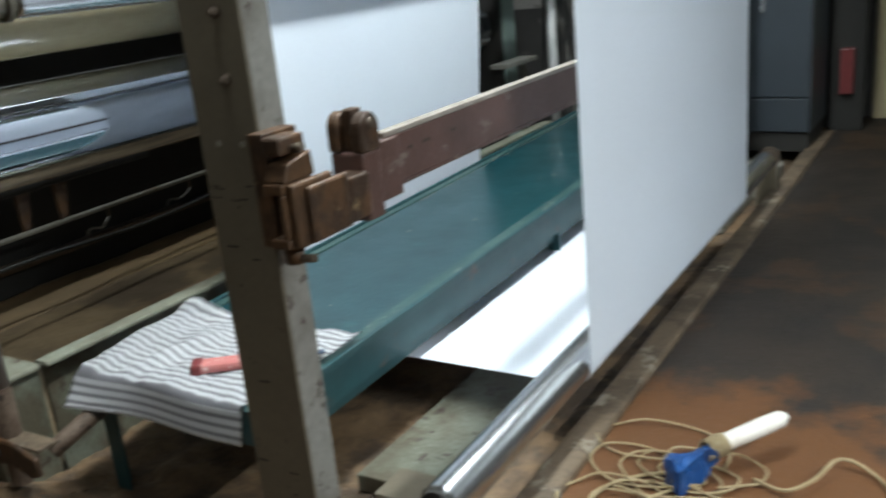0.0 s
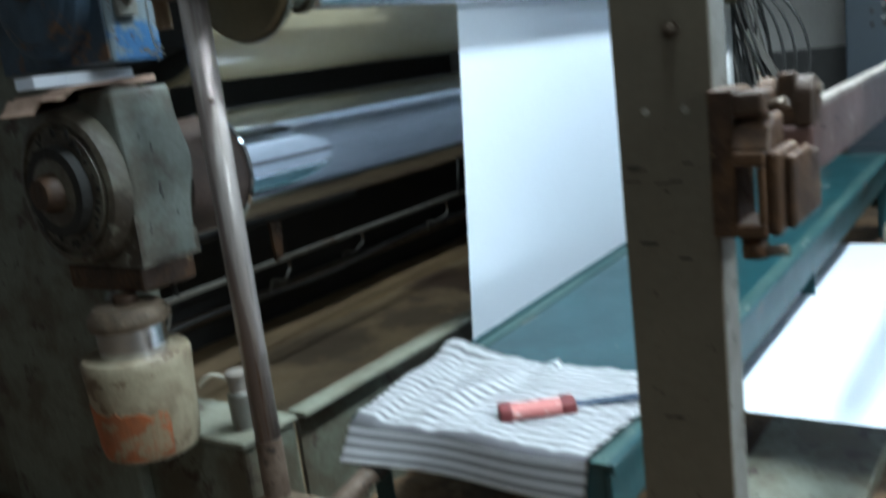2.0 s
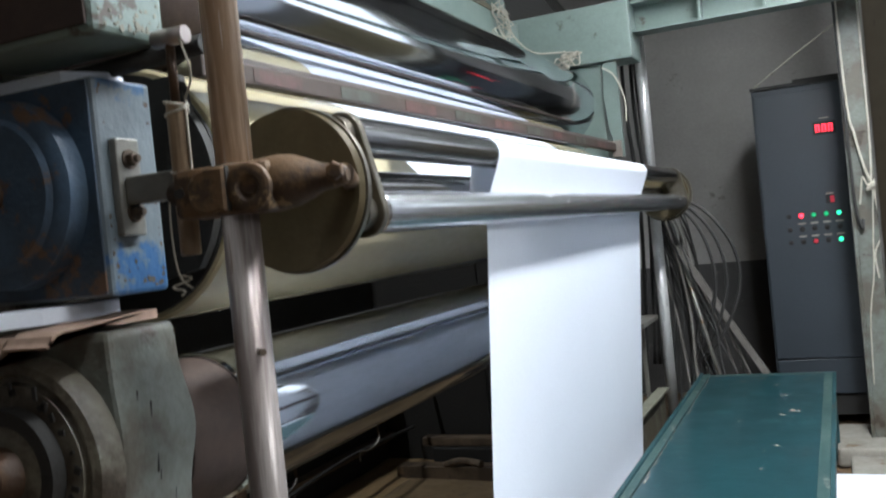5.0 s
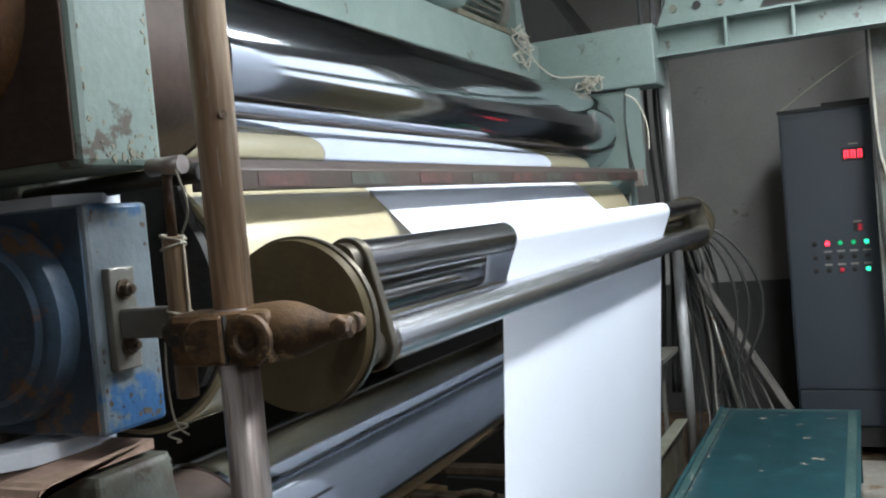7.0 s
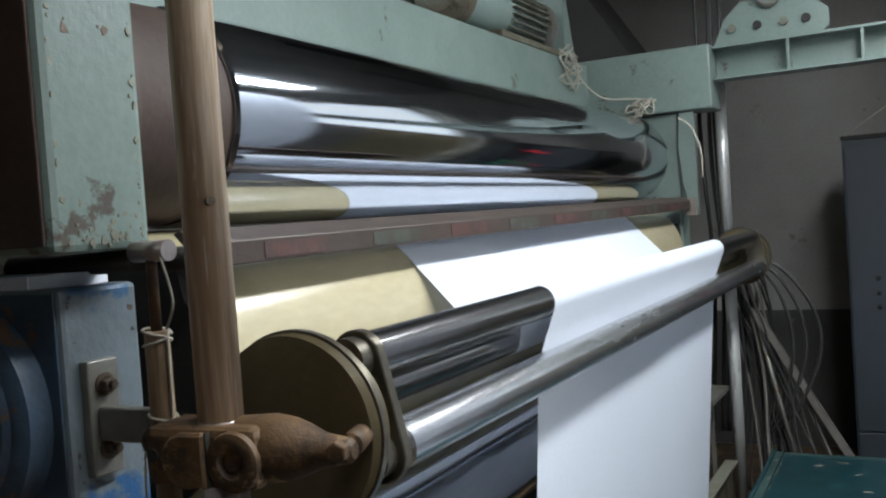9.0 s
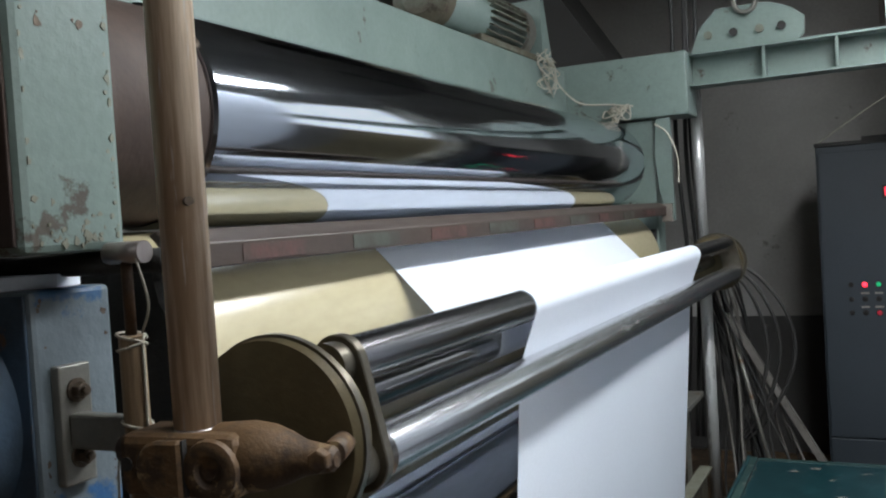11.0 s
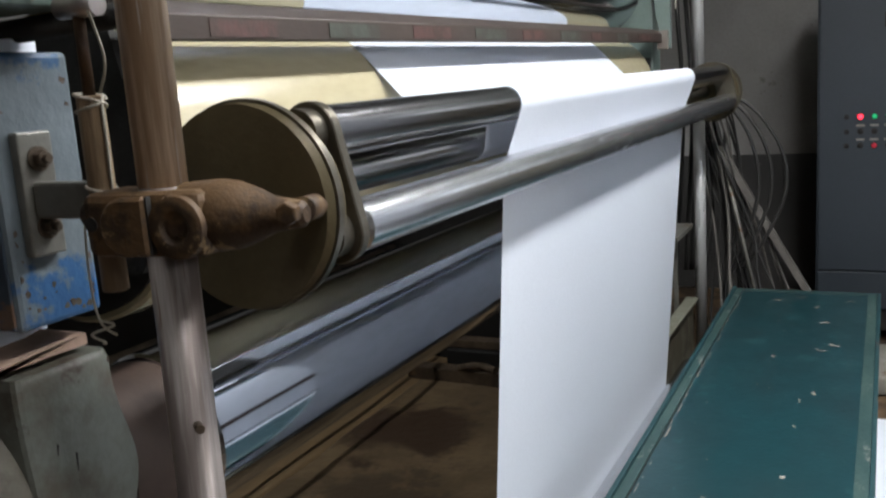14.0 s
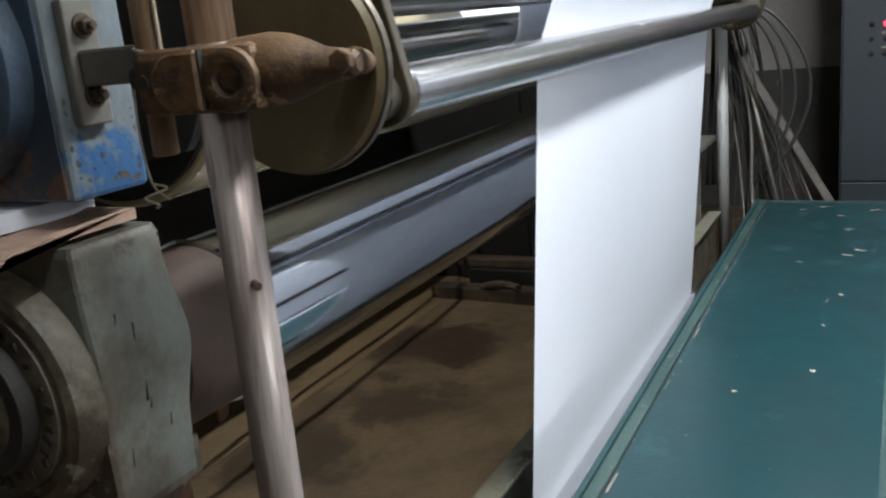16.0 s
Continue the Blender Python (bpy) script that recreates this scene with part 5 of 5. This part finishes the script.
def sheet(xs, ys, height, thick):
    """A solid sheet whose upper side follows a height."""
    bm = bmesh.new()
    rows = [[bm.verts.new((float(x), float(y), height(float(x), float(y)))) for x in xs] for y in ys]
    for a, b in zip(rows, rows[1:]):
        for i in range(len(xs) - 1):
            bm.faces.new((a[i], a[i + 1], b[i + 1], b[i])).smooth = True
    bmesh.ops.recalc_face_normals(bm, faces=bm.faces)
    bmesh.ops.solidify(bm, geom=bm.faces[:], thickness=thick)
    return bm


part("bed", sheet(np.linspace(-3.72, -2.421, 44), np.linspace(1.47, 5.0, 110), silt, 0.012), "basin", t, "wet silt-covered trough bed")
part("bank", sheet(np.linspace(-4.045, -3.70, 12), np.linspace(1.47, 5.0, 80), lambda x, y: silt(x, y) + 0.012 - 0.012 * max(0.0, (x + 3.80) / 0.10) + 0.012 * noise.noise((x * 5, y * 2.1, 3.0)), 0.012), "bank", t, "yellow-brown silt bank")
crack = sweep([(-3.155 + 0.012 * math.sin(k * 1.7) - 0.012 * k, 2.2 + 0.2 * k, silt(-3.155, 2.2 + 0.2 * k) + 0.001) for k in range(12)], 0.0035, 5)
part("seam", crack, "black", t, "dark seam in the bed")
t = thing("drip_pan", -3.9, 3.1, 0.3, "dark drip pan with black screens added to keep the trough shaded", "pan")
part("pan", prism([(-4.04, 0.60), (-3.93, 0.50), (-3.925, 0.51), (-4.04, 0.63)], "y", 1.47, 4.9), "panbrown", t)
# added black screens behind the trough: they block light and darken the gaps
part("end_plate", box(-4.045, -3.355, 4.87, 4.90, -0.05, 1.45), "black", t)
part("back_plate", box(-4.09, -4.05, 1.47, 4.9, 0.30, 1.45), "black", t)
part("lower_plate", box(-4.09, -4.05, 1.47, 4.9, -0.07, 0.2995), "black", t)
part("side_rail", box(-4.045, -3.98, 1.47, 4.9, 0.10, 0.135, 0.004), "panbrown", t)
t = thing("spray_pipe", -3.65, 3.1, 0.36, "thin pale steel pipe with taps over the trough", "pipe")
part("pipe", rod((-3.60, 1.47, 0.362), (-3.70, 4.9, 0.362), 0.012, 14), "stone", t)
random.seed(29)
for y in (2.05, 2.75, 3.3, 4.1):
    x = -3.60 - 0.029 * (y - 1.47)
    part("tap", rod((x, y, 0.362), (x + 0.015, y - 0.01, 0.315), 0.008, 10), "bolt", t)
    a, b = random.uniform(0.06, 0.16), random.uniform(0.25, 0.30)
    part("tap_wire", sweep([(x + 0.015, y - 0.01, 0.315), (x + 0.03, y - 0.05, b), (x + 0.025, y - a, b - 0.02), (x + 0.01, y - a - 0.06, b - 0.012), (x + 0.03, y - a - 0.10, b - 0.05)], 0.0055, 6), random.choice(("greycable", "stone")), t)
for y, up in ((4.25, -0.10), (4.45, 0.03), (2.1, 0.0)):
    x = -3.60 - 0.029 * (y - 1.47)
    part("support", rod((x, y, 0.362), (x - 0.04, y - up, 0.56), 0.011, 8), "black", t)
part("lower_line", sweep([(-3.75, 1.5, 0.16), (-3.76, 2.3, 0.20), (-3.78, 3.1, 0.17), (-3.80, 4.0, 0.21), (-3.82, 4.8, 0.18)], 0.010, 8), "cable", t)
t = thing("roll_scraper", -2.985, 2.0, 0.62, "two rusty brown scraper legs under the lower roll", "scraper")
part("bar", rod((-2.985, 1.43, 0.70), (-2.985, 2.5, 0.70), 0.016, 12), "black", t)
for y in (1.905, 2.065):
    part("leg", prism([(y - 0.030, 0.70), (y + 0.034, 0.70), (y + 0.010, 0.555), (y - 0.022, 0.545)], "x", -2.992, -2.978, 0.002), "rust", t)
t = thing("timber_offcuts", -3.3, 4.6, -0.05, "dark wet timber offcuts heaped in the trough end", "timber")
part("board", box(-3.80, -2.75, 4.50, 4.60, -0.052, 0.03, 0.006), "panbrown", t)
part("board", box(-3.62, -2.60, 4.62, 4.76, -0.052, 0.10, 0.006), "black", t)
part("board", box(-3.70, -2.90, 4.66, 4.74, 0.101, 0.15, 0.006), "panbrown", t)
part("rag", sweep([(-3.5, 4.52, 0.035), (-3.42, 4.50, 0.06), (-3.36, 4.53, 0.05), (-3.28, 4.50, 0.045)], 0.02, 8), "kerb", t)

# ---- cabinet ----


def cabinet():
    x0, x1, y0, y1, z0, z1 = -1.835, -0.935, 5.80, 6.42, 0.02, 1.965
    t = thing("control_cabinet", -1.38, 6.1, 0.0, "tall slate-grey steel control cabinet with lit buttons", "cabinet")
    bd = part("body", box(x0, x1, y0 + 0.02, y1, z0 + 0.10, z1, 0.004), "cabinet", t)
    part("plinth", box(x0 + 0.01, x1 - 0.01, y0 + 0.03, y1 - 0.01, 0.0, z0 + 0.099), "black", t)
    part("top_trim", box(x0 - 0.006, x1 + 0.006, y0 + 0.012, y1 + 0.004, z1 + 0.0005, z1 + 0.022, 0.004), "black", t)
    dr = part("door", box(x0 + 0.012, x1 - 0.012, y0, y0 + 0.019, 0.345, z1 - 0.035, 0.003), "cabinet", t)
    lw = part("lower_panel", box(x0 + 0.012, x1 - 0.012, y0, y0 + 0.019, z0 + 0.11, 0.335, 0.003), "cabinet", t)
    hd = box(-1.235, -1.205, y0 - 0.025, y0 - 0.001, 0.86, 1.02, 0.006)
    part("door_handle", hd, "chrome", dr, "chrome handle")
    part("display_frame", box(-1.51, -1.385, y0 - 0.004, y0 - 0.0005, 1.66, 1.735, 0.002), "black", dr)
    for i in range(3):
        x = -1.495 + i * 0.035
        d = box(x, x + 0.006, y0 - 0.006, y0 - 0.0045, 1.675, 1.72)
        box(x + 0.016, x + 0.022, y0 - 0.006, y0 - 0.0045, 1.675, 1.72, 0, d)
        box(x + 0.007, x + 0.015, y0 - 0.006, y0 - 0.0045, 1.712, 1.718, 0, d)
        part("display_digit", d, "red_led", dr, "glowing red digit bars")
    part("display_caption", box(-1.47, -1.42, y0 - 0.003, y0 - 0.0005, 1.752, 1.760), "stone", dr)
    part("switch", box(-1.474, -1.426, y0 - 0.004, y0 - 0.0005, 1.255, 1.303, 0.001), "black", dr)
    part("switch_rocker", box(-1.450, -1.428, y0 - 0.012, y0 - 0.0045, 1.260, 1.298, 0.002), "red_dim", dr, "dimly lit red rocker")
    part("switch_caption", box(-1.472, -1.430, y0 - 0.003, y0 - 0.0005, 1.308, 1.318), "stone", dr)
    lamps = {(0, 1): "red_led", (0, 2): "green_dim", (0, 3): "green_dim", (0, 4): "green_led", (2, 4): "green_led", (2, 2): "red_dim"}
    for j, z in enumerate((1.196, 1.116, 1.040)):
        for i in range(5):
            x = -1.685 + i * 0.0685
            r = 0.009 if not i else 0.0135 if (j, i) in lamps else 0.011
            part("button_ring", lathe([(y0 - 0.006, r + 0.0005), (y0 - 0.006, r + 0.004), (y0 - 0.0005, r + 0.005)], (x, 0, z), seg=16), "black", dr)
            bt = lathe([(y0 - 0.015, 0.0), (y0 - 0.014, r * 0.7), (y0 - 0.010, r), (y0 - 0.0005, r)], (x, 0, z), seg=16)
            part("button", bt, lamps.get((j, i), "black"), dr)
            if i and j:
                part("button_caption", box(x - 0.021, x + 0.021, y0 - 0.002, y0 - 0.0005, z + 0.027, z + 0.038), "stone", dr)
    t = thing("cable_tray", -1.4, 6.1, 1.99, "thin black board lying on the cabinet", "board")
    part("board", box(-1.60, -1.05, 5.86, 6.3, 1.988, 2.01, 0.003), "black", t)
    t = thing("antenna_wire", -1.8, 5.9, 1.988, "pale wire running up from the cabinet top", "wire")
    part("wire", sweep([(-1.82, 5.85, 1.99), (-1.6, 5.8, 2.13), (-1.3, 5.7, 2.3), (-0.9, 5.6, 2.55)], 0.004, 6), "string", t)


cabinet()
t = thing("dark_panel", -0.8, 6.8, 0.0, "dark steel panel leaning by the wall", "panel")
part("panel", box(-0.925, -0.72, 6.5, 6.55, 0.0, 2.2, 0.004), "black", t)
part("red_box", box(-0.86, -0.78, 6.44, 6.499, 0.25, 0.55, 0.006), "darkred", t)

# ---- cables and hoses ----
random.seed(3)
t = thing("cable_bundle", -2.2, 5.5, 0.0, "tangled bundle of grey and black cables", "cables")
for i in range(40):
    x = -2.34 + random.uniform(-0.05, 0.10)
    y = 5.38 + random.uniform(-0.05, 0.22)
    top = 1.30 + random.uniform(-0.18, 0.12)
    out = random.uniform(0.0, 1.0) ** 1.6 * 0.50
    sag = random.uniform(-0.05, 0.05)
    p = [(x - 0.03, y, top), (x + 0.01 + sag, y, top - 0.22), (x + 0.02 + out * 0.35 + sag, y + 0.05, top * 0.55), (x + out * 0.70, y + 0.02, 0.35 + sag), (x + out * 0.95, y - 0.05, 0.10), (x + out * 1.1 + random.uniform(0, 0.12), y - 0.1, -0.06)]
    part("cable", sweep(p, random.choice((0.005, 0.007, 0.010)), 6), random.choice(("cable", "cable", "cable", "greycable")), t)
for i, w in enumerate((0.09, 0.15, 0.22)):
    p = [(-2.36, 5.35, 1.22), (-2.28 + w * 0.4, 5.38, 1.30 + 0.02 * i), (-2.22 + w, 5.4, 1.12), (-2.19 + w * 1.05, 5.42, 0.85), (-2.24 + w * 0.7, 5.43, 0.55), (-2.30 + w * 0.4, 5.43, 0.40)]
    part("hose", sweep(p, 0.0095, 8), "cable", t)
t = thing("conduit", -2.1, 5.5, 0.0, "grey metal conduit leaning across the cables", "conduit", "conduits")
part("strip", prism([(-2.30, 1.05), (-2.27, 1.07), (-1.74, 0.14), (-1.77, 0.12)], "y", 5.44, 5.47), "greycable", t)
t = thing("conduit", -2.1, 5.4, 0.0, "pale thin tube leaning on the cables", "conduit", "conduits")
part("tube", rod((-2.28, 5.36, 1.1), (-2.03, 5.36, -0.05), 0.011, 10), "plate", t)
t = thing("hanging_cables", -2.5, 5.5, 1.0, "black cables hanging behind the far frame", "cables")
for i, x in enumerate((-2.52, -2.47, -2.44, -2.41)):
    part("cable", sweep([(x, 5.5, 4.3), (x + 0.02 * (i % 2), 5.5, 2.9), (x, 5.45, 2.0), (x + 0.03, 5.45, 1.3), (x - 0.02, 5.45, 0.4)], 0.012, 8), "cable", t)
t = thing("frame_wiring", -2.6, 4.7, 2.2, "off-white tangled wires tied along the beam end", "wires")
random.seed(8)
part("wire", sweep([(-2.93, 4.45, 2.43), (-2.92, 4.6, 2.42), (-2.925, 4.68, 2.33), (-2.86, 4.80, 2.24), (-2.72, 4.84, 2.22), (-2.60, 4.845, 2.20)], 0.0048, 6), "string", t)
for k in range(9):
    p = [(-2.93 + random.uniform(-0.02, 0.03), 4.52 + random.uniform(-0.10, 0.16), 2.46 - 0.045 * j + random.uniform(-0.02, 0.02)) for j in range(5)]
    part("wire", sweep(p, 0.003, 5), "string", t)
for k in range(6):
    p = [(-2.68 + random.uniform(-0.07, 0.07), 4.83 + random.uniform(-0.02, 0.02), 2.17 + random.uniform(-0.07, 0.05)) for j in range(5)]
    part("wire", sweep(p, 0.004, 5), "string", t)
part("wire", sweep([(-2.50, 4.84, 2.10), (-2.44, 4.85, 2.05), (-2.40, 4.86, 1.93), (-2.40, 4.86, 1.8)], 0.005, 6), "string", t)
t = thing("support_bracket", -2.35, 4.75, 0.6, "grey steel shelf bracket beside the paper", "bracket")
part("shelf", box(-2.47, -2.36, 4.6, 5.0, 0.72, 0.745, 0.003), "plate", t)
part("leg", box(-2.46, -2.44, 4.98, 5.0, 0.2, 0.7195), "plate", t)
t = thing("cement_lumps", -2.2, 5.5, -0.075, "dusty cement lumps behind the bench", "rubble")
random.seed(14)
for i in range(9):
    bm = bmesh.new()
    bmesh.ops.create_icosphere(bm, subdivisions=2, radius=random.uniform(0.04, 0.09))
    for v in bm.verts:
        v.co *= 1 + 0.35 * noise.noise(v.co * 14 + Vector((i, 0, 0)))
        v.co.z *= 0.6
    bmesh.ops.translate(bm, verts=bm.verts, vec=(-2.35 + random.uniform(0, 0.6), 5.35 + random.uniform(-0.1, 0.4), -0.04 + random.uniform(0, 0.06)))
    part("lump", bm, "stone", t)

# ---- on the floor ----


def broom_tool():
    t = thing("hand_tool", -0.5, 2.2, 0.0, "white-gripped hand tool wrapped in blue plastic", "hand tool")
    m = Matrix.Translation((-0.535, 2.09, 0.082)) @ Matrix.Rotation(radians(52), 4, "Z") @ Matrix.Rotation(radians(-6), 4, "Y")
    g = lathe([(0.0, 0.016), (0.012, 0.023), (0.15, 0.025), (0.205, 0.022), (0.222, 0.010)], (0, 0, 0), "X", 24)
    g.transform(m)
    part("grip", g, "whitegrip", t)
    b = bmesh.new()
    bmesh.ops.create_cube(b, size=1, matrix=Matrix.LocRotScale((-0.085, -0.01, -0.025), None, (0.14, 0.070, 0.085)))
    bmesh.ops.subdivide_edges(b, edges=b.edges[:], cuts=5, use_grid_fill=True)
    for v in b.verts:
        k = max(0.0, min(1.0, (v.co.x + 0.22) / 0.2))
        v.co.y *= 1.25 - 0.7 * k
        v.co.z = v.co.z * (1.1 - 0.6 * k)
        v.co += 0.022 * Vector((noise.noise(v.co * 22), noise.noise(v.co * 22 + Vector((5, 0, 0))), noise.noise(v.co * 22 + Vector((0, 7, 0)))))
    b.transform(m)
    part("wrap", b, "bluegrip", t)
    wr = [(0.0 + 0.002 * i, 0.027 * math.cos(i * 1.1), 0.027 * math.sin(i * 1.1)) for i in range(-20, 12)]
    s = sweep(wr, 0.005, 5, steps=2)
    s.transform(m)
    part("binding", s, "rope", t)


broom_tool()
t = thing("rope_coil", -0.6, 1.9, 0.0, "loose pale hemp rope lying in loops", "rope")
random.seed(4)
for k in range(7):
    ax, ay = -0.62 + random.uniform(-0.08, 0.16), 2.02 + random.uniform(-0.10, 0.10)
    ang, pts = random.uniform(0, 6.28), []
    for i in range(13):
        pts.append((ax, ay, 0.007 + 0.006 * ((i + k) % 3)))
        ang += random.uniform(0.2, 0.95)
        ax, ay = ax + 0.075 * math.cos(ang) * random.uniform(0.7, 1.5), ay + 0.055 * math.sin(ang)
    part("strand", sweep(pts, 0.0036, 6, steps=5), "rope", t)
part("strand", sweep([(-0.44, 2.08, 0.01), (-0.36, 2.04, 0.02), (-0.30, 2.10, 0.03), (-0.26, 2.20, 0.04), (-0.20, 2.22, 0.02), (-0.13, 2.15, 0.008), (-0.10, 2.0, 0.008)], 0.0052, 6), "rope", t)
part("strand", sweep([(-0.60, 2.05, 0.008), (-0.70, 2.0, 0.008), (-0.78, 1.90, 0.008), (-0.80, 1.72, 0.008), (-0.76, 1.5, 0.008)], 0.0052, 6), "rope", t)
part("strand", sweep([(-0.58, 2.0, 0.012), (-0.66, 1.90, 0.008), (-0.73, 1.78, 0.008), (-0.74, 1.62, 0.008), (-0.66, 1.50, 0.008)], 0.0052, 6), "rope", t)


def clods():
    """Crumbs of dried dirt over the heap at the frame's foot."""
    random.seed(41)
    bm = bmesh.new()
    for k in range(520):
        x, y = random.gauss(-2.35, 0.33), random.gauss(1.08, 0.16)
        if y > 1.26 and x < -2.3 or y > 1.42 or x > -1.45:
            continue
        p = Vector((x, y, 0.0))
        h = 0.018 * noise.noise(p * 3.1) + 0.020 * noise.noise(p * 9.0) + 0.014 * noise.noise(p * 21.0)
        h += 0.10 * math.exp(-((x + 2.40) / 0.22) ** 2 - ((y - 1.20) / 0.16) ** 2) * (1 + 0.5 * noise.noise(p * 11))
        h += 0.05 * math.exp(-((x + 2.15) / 0.30) ** 2 - ((y - 1.0) / 0.25) ** 2) * (1 + 0.7 * noise.noise(p * 8))
        r = 0.004 + 0.011 * random.random() ** 2.5
        m = Matrix.Translation((x, y, -0.078 + max(-0.01, h) + r * 0.3)) @ Matrix.Rotation(random.random() * 6, 4, (random.random(), random.random(), 1))
        made = bmesh.ops.create_icosphere(bm, subdivisions=1, radius=r, matrix=m)["verts"]
        c = Vector((x, y, m.translation.z))
        for v in made:
            v.co = c + (v.co - c) * random.uniform(0.6, 1.3)
    ob = tagged(part("dirt_crumbs", bm, "clod"), "scattered dry brown dirt crumbs on the pit floor", "dirt", kind="stuff")
    return ob


clods()

# ---- turning rolls ----
SPEED = 0.30                     # metres of paper a second


def motions():
    for t, r, sense in TURNING:
        rate = math.degrees(SPEED / r)
        n = max(2, math.ceil(16.0 * rate / 75))
        x, y, z = t.location
        walk(t, [(16.0 * i / n, pose(x, y, z, 0, sense * rate * 16.0 * i / n, 0)) for i in range(n + 1)])


motions()
